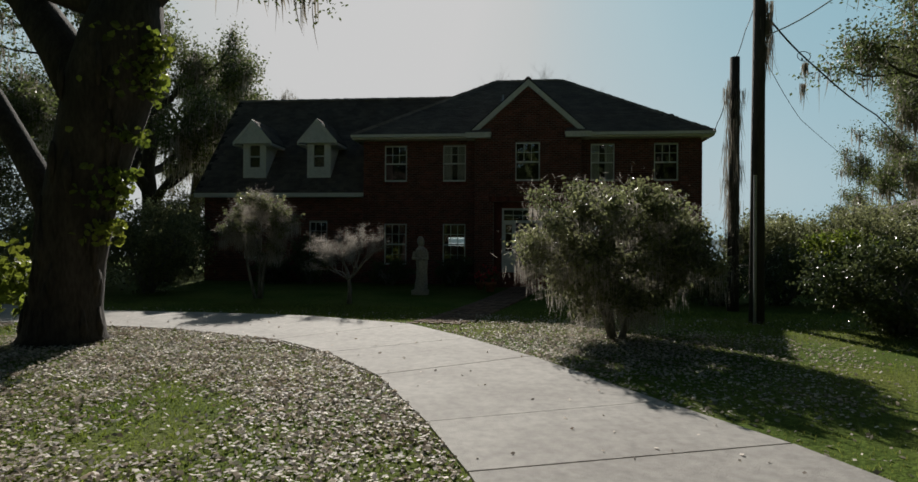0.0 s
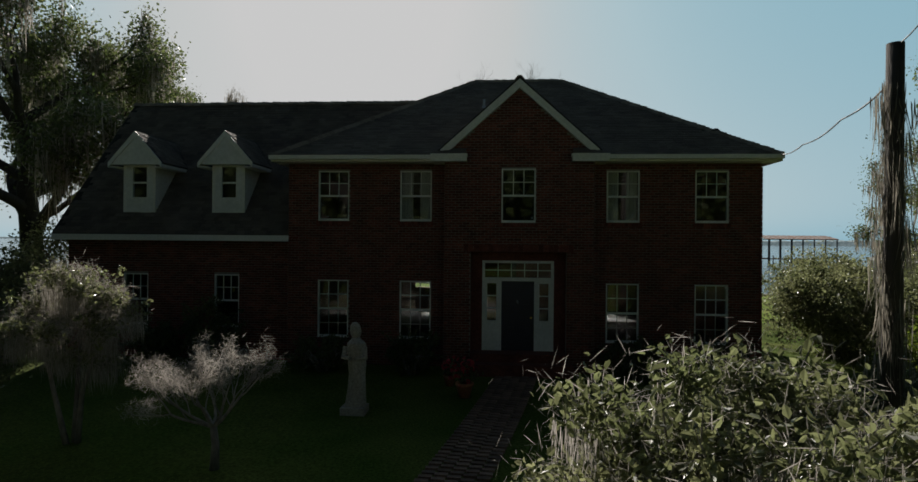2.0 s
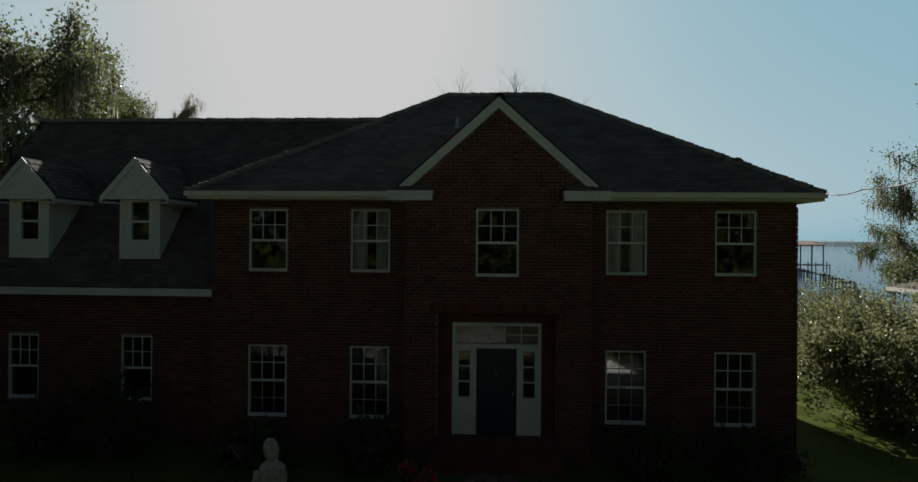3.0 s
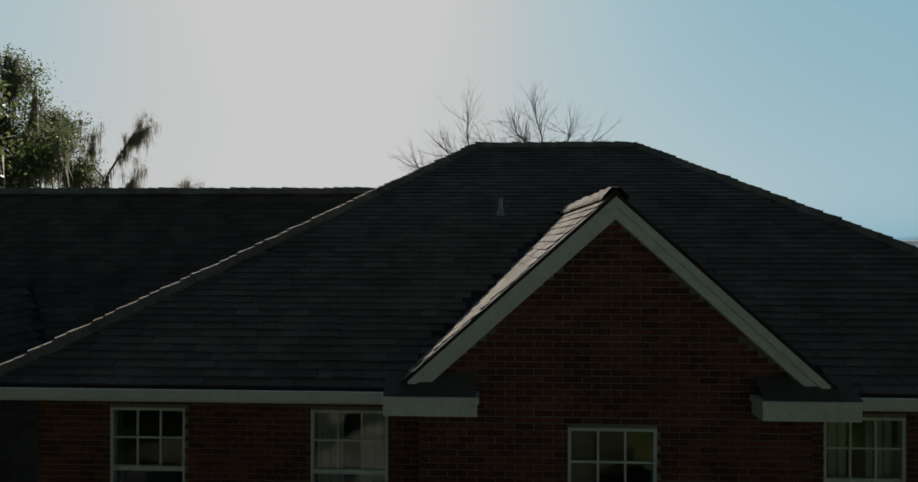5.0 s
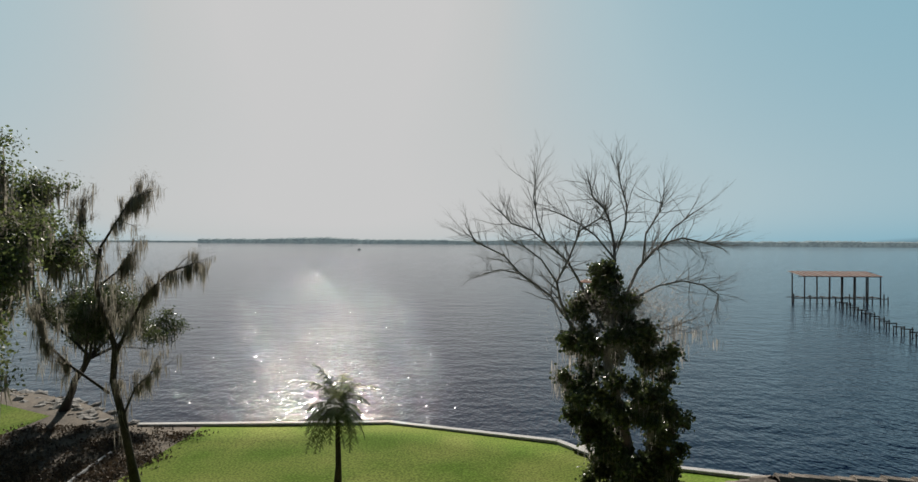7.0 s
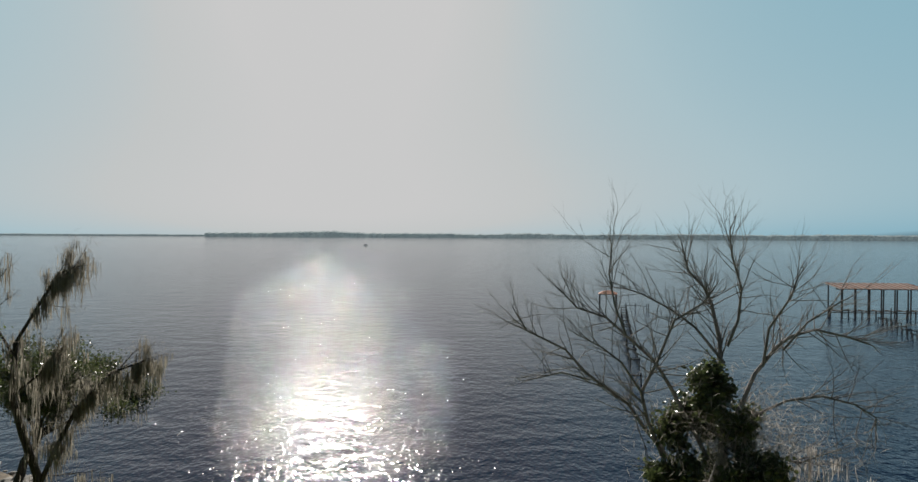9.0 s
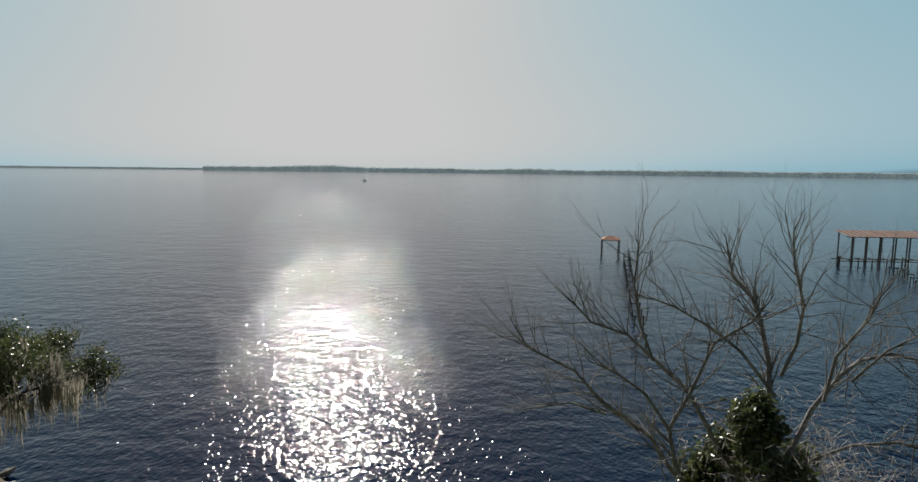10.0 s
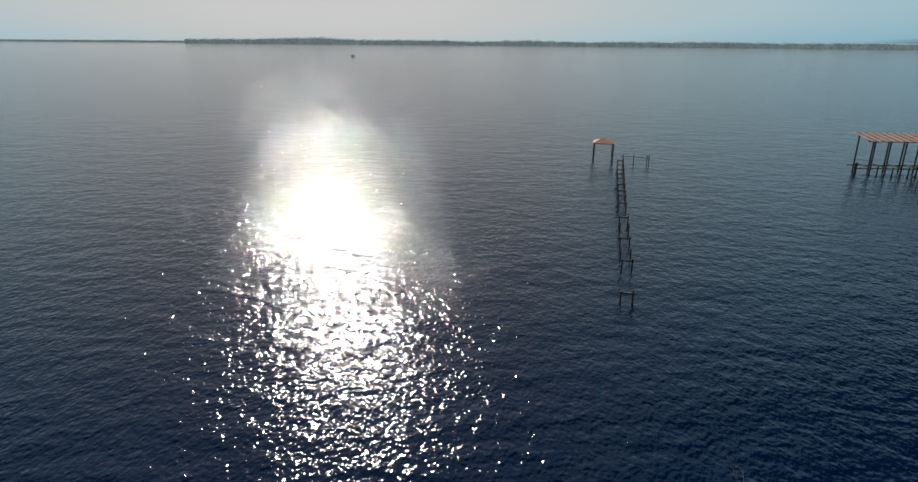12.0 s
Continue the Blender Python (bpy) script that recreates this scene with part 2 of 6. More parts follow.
def boxpart(name, x0, x1, y0, y1, z0, z1, material, parent=None, label="", bevel=0.0):
    bm = bmesh.new()
    c = Vector(((x0 + x1) / 2, (y0 + y1) / 2, (z0 + z1) / 2))
    bmesh.ops.create_cube(bm, size=1, matrix=Matrix.Translation(c) @ Matrix.Diagonal((x1 - x0, y1 - y0, z1 - z0, 1)))
    if bevel:
        bmesh.ops.bevel(bm, geom=bm.edges[:], offset=bevel, segments=2, affect='EDGES')
    me = bpy.data.meshes.new(name)
    bm.to_mesh(me)
    bm.free()
    me.materials.append(material)
    return obj(name, me, material, parent, label)


def leaf_mesh(name, centres, size, material, rng, flat=0.0, slim=0.5, shaped=True):
    """Many little leaves: an ovate blade folded along its rib, or a plain sliver."""
    n = len(centres)
    u = rng.normal(size=(n, 3))
    u[:, 2] *= 1 - flat
    u /= np.linalg.norm(u, axis=1)[:, None]
    w = rng.normal(size=(n, 3))
    if flat:
        w[:, 2] *= 1 - flat
    v = w - (w * u).sum(1)[:, None] * u
    v /= np.linalg.norm(v, axis=1)[:, None]
    s = (size * rng.uniform(0.6, 1.35, n))[:, None] * 0.5
    me = bpy.data.meshes.new(name)
    if shaped:
        k = np.cross(u, v) * s * 0.22
        u, v = u * s, v * s * slim
        co = np.stack([centres - u, centres - u * 0.35 + v + k, centres + u * 0.45 + v * 0.75 + k, centres + u - k * 0.6, centres + u * 0.45 - v * 0.75 + k, centres - u * 0.35 - v + k], 1)
        q = np.arange(n)[:, None] * 6
        faces = np.concatenate([q + np.array([0, 1, 2, 3]), q + np.array([0, 3, 4, 5])])
    else:
        u, v = u * s, v * s * slim
        co = np.stack([centres - u, centres + v, centres + u, centres - v], 1)
        faces = np.arange(n * 4).reshape(n, 4)
    me.from_pydata(co.reshape(-1, 3).tolist(), [], faces.tolist())
    me.materials.append(material)
    return me


def moss_mesh(name, tops, length, width, material, rng, strands=5, spread=0.16):
    """Tufts of hanging strands, each strand a narrow tapering ribbon in three steps."""
    vs, fs = [], []
    for top in tops:
        big = rng.uniform(0.45, 1.3)
        for _ in range(strands):
            L = length * big * rng.uniform(0.5, 1.1)
            a = rng.uniform(0, math.pi)
            d = np.array([math.cos(a), math.sin(a), 0]) * width * rng.uniform(0.6, 1.3)
            p = np.array(top) + rng.normal(size=3) * np.array([spread, spread, spread * 0.4])
            sway = rng.normal(size=3) * L * 0.10
            o = len(vs)
            for t, wd in ((0, 0.5), (0.3, 1.0), (0.68, 0.6)):
                q = p + sway * t * t + np.array([0, 0, -L * t])
                vs.append(tuple(q - d * wd)), vs.append(tuple(q + d * wd))
            vs.append(tuple(p + sway + np.array([0, 0, -L])))
            fs += [(o, o + 1, o + 3, o + 2), (o + 2, o + 3, o + 5, o + 4), (o + 4, o + 5, o + 6)]
    me = bpy.data.meshes.new(name)
    me.from_pydata(vs, [], fs)
    me.materials.append(material)
    return me


def wisps(name, centres, size, material, rng):
    """Tangled fine moss: slim slivers lying every way."""
    return leaf_mesh(name, np.array(centres), size, material, rng, slim=0.035, shaped=False)


def grow(g, p, d, length, r, depth, rng, tips, up=0.15, spread=0.75, kids=3, wiggle=0.18, sides=6, ratio=0.68, steps=4):
    """A limb that bends and forks; twig points are gathered in tips."""
    pts, radii = [Vector(p)], [r]
    d = Vector(d).normalized()
    q = Vector(p)
    end = r * (0.58 if depth else 0.3)
    for i in range(steps):
        d = (d + Vector(rng.normal(size=3)) * wiggle + Vector((0, 0, up * 0.25))).normalized()
        q = q + d * (length / steps)
        pts.append(q.copy())
        radii.append(r + (end - r) * (i + 1) / steps)
    g.tube(pts, radii, max(3, sides), cap=False)
    if depth <= 1:
        tips.extend((tuple(x), depth) for x in pts[1:])
    if depth == 0:
        return
    for k in range(kids):
        t = rng.uniform(0.45, 1.0) if k else 1.0
        i = min(steps - 1, int(t * steps))
        base = pts[i].lerp(pts[i + 1], t * steps - i) if i < steps and t < 1 else pts[-1]
        side = Vector(rng.normal(size=3))
        nd = (d + side.normalized() * spread * (0.55 if k == 0 else 1.0) + Vector((0, 0, up))).normalized()
        grow(g, base, nd, length * ratio * rng.uniform(0.8, 1.15), radii[i] * (0.8 if k == 0 else 0.6), depth - 1, rng, tips, up, spread, kids, wiggle, sides - 1, ratio, steps)


def cloud(tips, count, sigma, rng):
    pts = np.array([t for t, _ in tips])
    idx = rng.integers(0, len(pts), count)
    return pts[idx] + rng.normal(size=(count, 3)) * np.array(sigma)


def tree(name, label, base, height, lean, r, rng, depth=4, leaves=9000, leaf=0.10, moss=0, moss_len=0.9, limbs=4, first=0.4, spread=0.8, up=0.18, length=None, leaf_mat=None, sigma=(0.28, 0.28, 0.22), bark=None, moss_mat=None, category="tree", kids=3, group="", sides=9, leaf_name="crown", moss_w=0.03, ratio=0.68):
    top = thing(name, label, category, base, group)
    g, tips = Geo(), []
    b = Vector(base) - Vector((0, 0, 0.12))
    n = 7
    pts, radii = [], []
    for i in range(n):
        t = i / (n - 1)
        pts.append(b + Vector((lean[0] * t ** 1.4, lean[1] * t ** 1.4, height * t)) + Vector((*rng.normal(size=2), 0)) * 0.05 * height * 0.3 * (t > 0))
        radii.append(r * (1.35 if i == 0 else 1.0 - 0.45 * t))
    g.tube(pts, radii, sides)
    ln = length or height * 0.7
    for k in range(limbs):
        t = first + (1 - first) * (k + 1) / limbs
        i = min(n - 2, int(t * (n - 1)))
        a = k * 2.4 + rng.uniform(-0.4, 0.4)
        d = Vector((math.cos(a) * spread, math.sin(a) * spread, 0.35 + 0.5 * t))
        grow(g, pts[i].lerp(pts[i + 1], t * (n - 1) - i) if t < 1 else pts[-1], d, ln * rng.uniform(0.8, 1.15), radii[i] * 0.62, depth - 1, rng, tips, up, 0.75, kids, 0.16, sides - 2, ratio)
    obj("trunk", g, bark or M_BARK, top, smooth=True)
    if leaves:
        tagged(obj(leaf_name, leaf_mesh(leaf_name, cloud(tips, leaves, sigma, rng), leaf, leaf_mat or M_LEAF, rng, slim=0.62, shaped=False), None, top), kind="stuff")
    if moss:
        pts = [tips[i][0] for i in rng.integers(0, len(tips), moss)]
        tagged(obj("moss", moss_mesh("moss", pts, moss_len, moss_w, moss_mat or M_MOSS, rng), None, top, "grey hanging moss"), kind="stuff")
        tagged(obj("moss_tangle", wisps("moss_tangle", cloud(tips, moss * 8, (0.4, 0.4, 0.4), rng), 0.5, moss_mat or M_MOSS, rng), None, top), kind="stuff")
    return top


def shrub(name, label, base, rx, ry, h, low, rng, leaves=7000, leaf=0.07, leaf_mat=None, moss=0, moss_len=0.4, moss_mat=None, category="shrub", stems=5, group="", droop=0.0, clumps=70, moss_strands=5, tight=1.0, sprigs=0):
    """A bush: several bare stems under an uneven mass of leaf clumps between low and h."""
    top = thing(name, label, category, base, group)
    B = Vector(base)
    cz, rz = (h + low) / 2, (h - low) / 2
    cl = []
    for i in range(clumps):
        u = rng.normal(size=3)
        u /= np.linalg.norm(u)
        rad = rng.uniform(0.4, 1.0) ** 0.5 * rng.uniform(0.72, 1.16)
        p = np.array([B.x + u[0] * rx * rad, B.y + u[1] * ry * rad, B.z + cz + u[2] * rz * rad])
        p[2] = max(p[2], B.z + 0.12)
        cl.append(p)
    cl = np.array(cl)
    for s in range(stems):
        g = Geo()
        a = 2 * math.pi * s / stems + rng.uniform(-0.4, 0.4)
        q = B + Vector((math.cos(a) * rx * 0.45, math.sin(a) * ry * 0.45, cz * 0.9))
        r0 = 0.035 + 0.02 * rx
        off = Vector((math.cos(a), math.sin(a), 0)) * 0.07
        g.tube([B + off - Vector((0, 0, 0.1)), B.lerp(q, 0.5) + Vector(rng.normal(size=3)) * 0.06, q], [r0, r0 * 0.7, r0 * 0.5], 6)
        near = np.argsort(((cl - np.array(q)) ** 2).sum(1))[:max(5, clumps // stems)]
        for j in near:
            e = Vector(cl[j])
            g.tube([q, q.lerp(e, 0.5) + Vector(rng.normal(size=3)) * 0.05, e], [r0 * 0.45, r0 * 0.28, 0.004], 4, cap=False)
        obj("stem", g, M_BAREBARK, top, smooth=True)
    g = Geo()
    shoots = []
    for _ in range(sprigs):   # leafy shoots that stand out of the mass
        u = rng.normal(size=3)
        u[2] = abs(u[2]) * 0.8 - 0.25
        u /= np.linalg.norm(u)
        p = Vector((B.x + u[0] * rx * 0.85, B.y + u[1] * ry * 0.85, B.z + cz + u[2] * rz * 0.85))
        d = (Vector(u) + Vector((0, 0, 0.35)) + Vector(rng.normal(size=3)) * 0.3).normalized() * rng.uniform(0.2, 0.48)
        g.tube([p, p + d * 0.5, p + d], [0.008, 0.006, 0.003], 4, cap=False)
        shoots += [tuple(p + d * t + Vector(rng.normal(size=3)) * 0.035) for t in np.linspace(0.1, 1, 16)]
    if shoots:
        tagged(obj("shoots", g, M_BAREBARK, top, smooth=True), kind="stuff")
        tagged(obj("foliage", leaf_mesh("foliage", np.array(shoots), leaf * 1.15, leaf_mat or M_LEAF_S, rng, slim=0.6), None, top), kind="stuff")
    if leaves:
        c = cl[rng.integers(0, len(cl), leaves)] + rng.normal(size=(leaves, 3)) * np.array([rx * 0.15, ry * 0.15, rz * 0.17]) * tight
        c[:, 2] = np.maximum(c[:, 2], B.z + 0.04)
        tagged(obj("foliage", leaf_mesh("foliage", c, leaf, leaf_mat or M_LEAF_S, rng, slim=0.6), None, top), kind="stuff")
    if moss:
        c = cl[rng.integers(0, len(cl), moss)] + rng.normal(size=(moss, 3)) * rx * 0.07 - np.array([0, 0, 0.22])
        tagged(obj("moss", moss_mesh("moss", c[:moss // 2], moss_len, 0.003, moss_mat or M_MOSS, rng, strands=moss_strands * 3, spread=0.09), None, top, "grey hanging moss"), kind="stuff")
        c = cl[rng.integers(0, len(cl), moss * 18)] + rng.normal(size=(moss * 18, 3)) * np.array([rx * 0.13, ry * 0.13, rz * 0.15])
        c[:, 2] = np.maximum(c[:, 2], B.z + 0.05)
        tagged(obj("moss_tangle", wisps("moss_tangle", c, 0.15, moss_mat or M_MOSS, rng), None, top), kind="stuff")
    return top


# ---- land and lake ----
GROUND = -0.29
SHORE_X = (-1500, -120, -46, -42, -35.5, -31, -28.4, -11.6, -0.4, 0.9, 2.3, 10.7, 24, 60, 200, 1500)
SHORE_Y = (160, 62, 47.6, 47.0, 44.0, 40.6, 39.0, 40.8, 37.6, 36.0, 34.4, 32.2, 31.5, 34, 40, 60)


def shore(x):
    return float(np.interp(x, SHORE_X, SHORE_Y))


def ground_z(x, y):
    t = min(1.0, max(0.0, (y - 12) / 10))
    return GROUND - 0.36 * t * t * (3 - 2 * t) + 0.03 * math.sin(x * 0.31 + 1) * math.sin(y * 0.27)


def land():
    """One sheet of ground to the horizon, with its edge along the shore."""
    xs = sorted(set([-1500, -700, -300, -160] + [float(v) for v in np.arange(-120, 121, 2.0)] + [float(v) for v in SHORE_X] + [160, 300, 700, 1500]))
    ts = [0, 0.35, 0.6, 0.75, 0.83] + [float(v) for v in np.linspace(0.87, 1, 45)]
    g = Geo()
    for x in xs:
        ys = shore(x)
        for t in ts:
            y = -1500 + (ys + 1500) * t if t < 0.87 else ys - 150 + 150 * (t - 0.87) / 0.13
            g.v.append((x, y, ground_z(x, y)))
        g.v.append((x, ys + (0.05 if -28.4 <= x <= 24 else 2.5), -3.0))
    n = len(ts) + 1
    for i in range(len(xs) - 1):
        for j in range(n - 1):
            g.f.append((i * n + j, (i + 1) * n + j, (i + 1) * n + j + 1, i * n + j + 1))
    me = g.mesh("ground", M_GRASS, True)
    me.materials.append(M_LAWN)
    me.materials.append(M_DIRT)
    for p in me.polygons:
        c = p.center
        if c.y > 11:
            p.material_index = 1
            if c.x < -24.5 and c.y > 27 and c.x > -36 or (c.y > shore(c.x) - 3 and c.x < -28):
                p.material_index = 2
    return tagged(new("ground", me), "grassy ground reaching down to the lake shore", "ground", kind="structure")


land()
g = Geo()
g.add([(-4500, 20, -1.2), (4500, 20, -1.2), (4500, 4600, -1.2), (-4500, 4600, -1.2)], [(0, 1, 2, 3)])
tagged(obj("water", g, M_WATER), "dark blue rippled lake glittering under the sun", "water", kind="structure")


def far_shore():
    """The wooded far bank, an uneven strip three kilometres off."""
    rng = np.random.default_rng(5)
    g = Geo()
    xs = np.arange(-4400, 4400, 12.0)
    h = 21 + 5 * np.array([noise.noise(Vector((x * 0.004, 0, 0))) for x in xs]) + rng.uniform(-2.2, 2.2, len(xs))
    h += 8 * np.exp(-((xs + 900) / 260) ** 2)
    h = np.where(xs < -1500, h * 0.5, h)
    for x, z in zip(xs, h):
        y = 3000 + 60 * noise.noise(Vector((x * 0.001, 4, 0))) + (500 if x < -1500 else 0) - max(0, x) * 0.3
        g.v += [(x, y, -1.4), (x, y - 4, z * 0.8), (x, y + 30, z)]
    for i in range(len(xs) - 1):
        for k in range(2):
            a = i * 3 + k
            g.f.append((a, a + 3, a + 4, a + 1))
    ob = tagged(obj("backdrop", g, M_FAR), "low line of woods on the far bank in painted, self-lit haze", "far shore", kind="structure")
    ob.visible_shadow = False


far_shore()


def woods_behind():
    """Out-of-view woods closing the landward side, set near and tall to cut sky light."""
    rng = np.random.default_rng(6)
    ctr = []
    for a in np.linspace(radians(172), radians(368), 90):
        R = rng.uniform(42, 60)
        ctr.append((math.cos(a) * R, -20 + math.sin(a) * R, rng.uniform(3, 23)))
        ctr.append((math.cos(a + 0.02) * R, -20 + math.sin(a) * R, rng.uniform(1, 14)))
    ctr = np.array(ctr)
    n = 60000
    c = ctr[rng.integers(0, len(ctr), n)] + rng.normal(size=(n, 3)) * np.array([3.2, 3.2, 2.4])
    c[:, 2] = np.maximum(c[:, 2], GROUND)
    keep = c[:, 1] < np.where(np.abs(c[:, 0]) > 40, 8, -36)
    tagged(obj("woods", leaf_mesh("woods", c[keep], 1.5, M_LEAF, rng, shaped=False), None), "distant green woods round the property", "woods", kind="stuff")


woods_behind()


# ---- driveway and path ----
def driveway():
    top = thing("driveway", "pale curved concrete driveway in jointed slabs", "driveway", (0, -17, GROUND), kind="structure")
    near = [(-2.0 + 3.0, -27.0), (0.35, -23.0), (-0.48, -20.64), (-1.0, -19.4), (-1.96, -17.46), (-3.12, -15.97), (-4.39, -14.9), (-6.9, -13.95), (-8.84, -13.75), (-11.0, -13.6), (-14.0, -13.0), (-18.0, -12.0), (-24.0, -10.6)]
    far = [(4.6, -27.0), (3.6, -22.6), (2.25, -19.63), (1.43, -18.3), (0.05, -15.85), (-1.08, -14.22), (-2.5, -12.5), (-5.0, -11.55), (-7.9, -11.3), (-10.3, -11.3), (-13.3, -10.6), (-17.3, -9.4), (-23.2, -8.0)]
    for i in range(len(near) - 1):
        g = Geo()
        a, b, c, d = (Vector((*p, 0)) for p in (near[i], far[i], far[i + 1], near[i + 1]))
        if i not in (0, 2, 4, 6, 8, 10):
            a, b = a.lerp(d, 0.0), b.lerp(c, 0.0)
        gap = 0.03
        s = (d - a).normalized() * gap if i in (2, 4, 6, 8, 10) else Vector()
        t = (c - b).normalized() * gap if i in (2, 4, 6, 8, 10) else Vector()
        pts = []
        for e0, e1 in ((a + s, d), ):
            pts = [a + s, b + t, c, d]
        z0, z1 = GROUND - 0.1, GROUND + 0.035 + 0.002 * (i % 2)
        g.prism([(p.x, p.y, z0) for p in pts], (0, 0, z1 - z0))
        obj("slab", g, M_CONC, top)
    broken = Geo()
    broken.prism([(-4.9, -14.98, GROUND - 0.05), (-4.5, -15.2, GROUND - 0.05), (-4.15, -15.05, GROUND - 0.05), (-4.45, -14.8, GROUND - 0.05)], (0, 0, 0.075))
    obj("broken_corner", broken, M_CONC, top, "broken off slab corner")


driveway()


def front_path():
    top = thing("front_path", "dark brick paver path to the front door", "path", (-1, -6, GROUND), kind="structure")
    rng = random.Random(3)
    b = Geo()
    b.box(-0.105, 0.105, -0.05, 0.05, -0.05, 0.03)
    me = b.mesh("paver", M_PAVER)
    for i in range(60):
        for k in range(5):
            t = (i + 0.5 * (k % 2)) / 60
            x = -2.6 + 2.6 * t ** 0.8 + (k - 2) * 0.23 + (0.6 * (1 - t))
            y = -12.25 + 11.3 * t
            o = new("paver", me)
            o.parent = top
            o.matrix_parent_inverse = top.matrix_basis.inverted()
            o.matrix_basis = pose(x, y, GROUND + rng.uniform(-0.004, 0.006), 0, 0, rng.uniform(-3, 3) + 90 * (k == 9))


front_path()


# ---- house ----
Z_FLOOR = 0.26


def brick_field(g, x0, x1, z0, z1, y, holes, rng, inside=None, pieces=None, limit=0):
    """Running bond of bricks, 20 x 6.5 cm with 1 cm joints, proud of the mortar at the plane y."""
    row, z = 0, z0
    while z < z1 - 0.02:
        x = x0 - (0.105 if row % 2 else 0.0)
        while x < x1 - 0.02:
            a, b = max(x, x0) + 0.005, min(x + 0.21, x1) - 0.005
            zz = min(z + 0.065, z1)
            segs = [(a, b)]
            for hx0, hx1, hz0, hz1 in holes:
                if zz > hz0 and z < hz1:
                    out = []
                    for s0, s1 in segs:
                        if s1 <= hx0 or s0 >= hx1:
                            out.append((s0, s1))
                        else:
                            if s0 < hx0 - 0.02:
                                out.append((s0, hx0))
                            if s1 > hx1 + 0.02:
                                out.append((hx1, s1))
                    segs = out
            for s0, s1 in segs:
                if s1 - s0 > 0.03 and (inside is None or inside(s0, z, s1, zz)):
                    d = y - 0.008 - rng.uniform(0, 0.004)
                    vs = [(s0, y + 0.004, z), (s1, y + 0.004, z), (s1, y + 0.004, zz), (s0, y + 0.004, zz), (s0 + 0.002, d, z + 0.002), (s1 - 0.002, d, z + 0.002), (s1 - 0.002, d, zz - 0.002), (s0 + 0.002, d, zz - 0.002)]
                    fs = [(4, 5, 6, 7), (0, 1, 5, 4), (1, 2, 6, 5), (2, 3, 7, 6), (3, 0, 4, 7)]
                    if pieces is not None and len(pieces) < limit:
                        q = Geo()
                        q.add(vs, fs)
                        pieces.append(q)
                    else:
                        g.add(vs, fs)
            x += 0.21
        z += 0.075
        row += 1


def wall_with_holes(x0, x1, z0, z1, y0, y1, holes):
    """One wall slab with openings that go through it."""
    xs = sorted({x0, x1, *[v for h in holes for v in h[:2] if x0 < v < x1]})
    zs = sorted({z0, z1, *[v for h in holes for v in h[2:] if z0 < v < z1]})

    def solid(i, k):
        if not (0 <= i < len(xs) - 1 and 0 <= k < len(zs) - 1):
            return False
        x, z = (xs[i] + xs[i + 1]) / 2, (zs[k] + zs[k + 1]) / 2
        return not any(h[0] < x < h[1] and h[2] < z < h[3] for h in holes)
    g, at = Geo(), {}

    def v(i, k, side):
        if (i, k, side) not in at:
            at[i, k, side] = len(g.v)
            g.v.append((xs[i], y1 if side else y0, zs[k]))
        return at[i, k, side]
    for i in range(len(xs) - 1):
        for k in range(len(zs) - 1):
            if solid(i, k):
                g.f.append((v(i, k, 0), v(i + 1, k, 0), v(i + 1, k + 1, 0), v(i, k + 1, 0)))
                g.f.append((v(i, k, 1), v(i, k + 1, 1), v(i + 1, k + 1, 1), v(i + 1, k, 1)))
                for di, dk, a, b in ((-1, 0, (i, k + 1), (i, k)), (1, 0, (i + 1, k), (i + 1, k + 1)), (0, -1, (i, k), (i + 1, k)), (0, 1, (i + 1, k + 1), (i, k + 1))):
                    if not solid(i + di, k + dk):
                        g.f.append((v(*b, 0), v(*a, 0), v(*a, 1), v(*b, 1)))
    return g


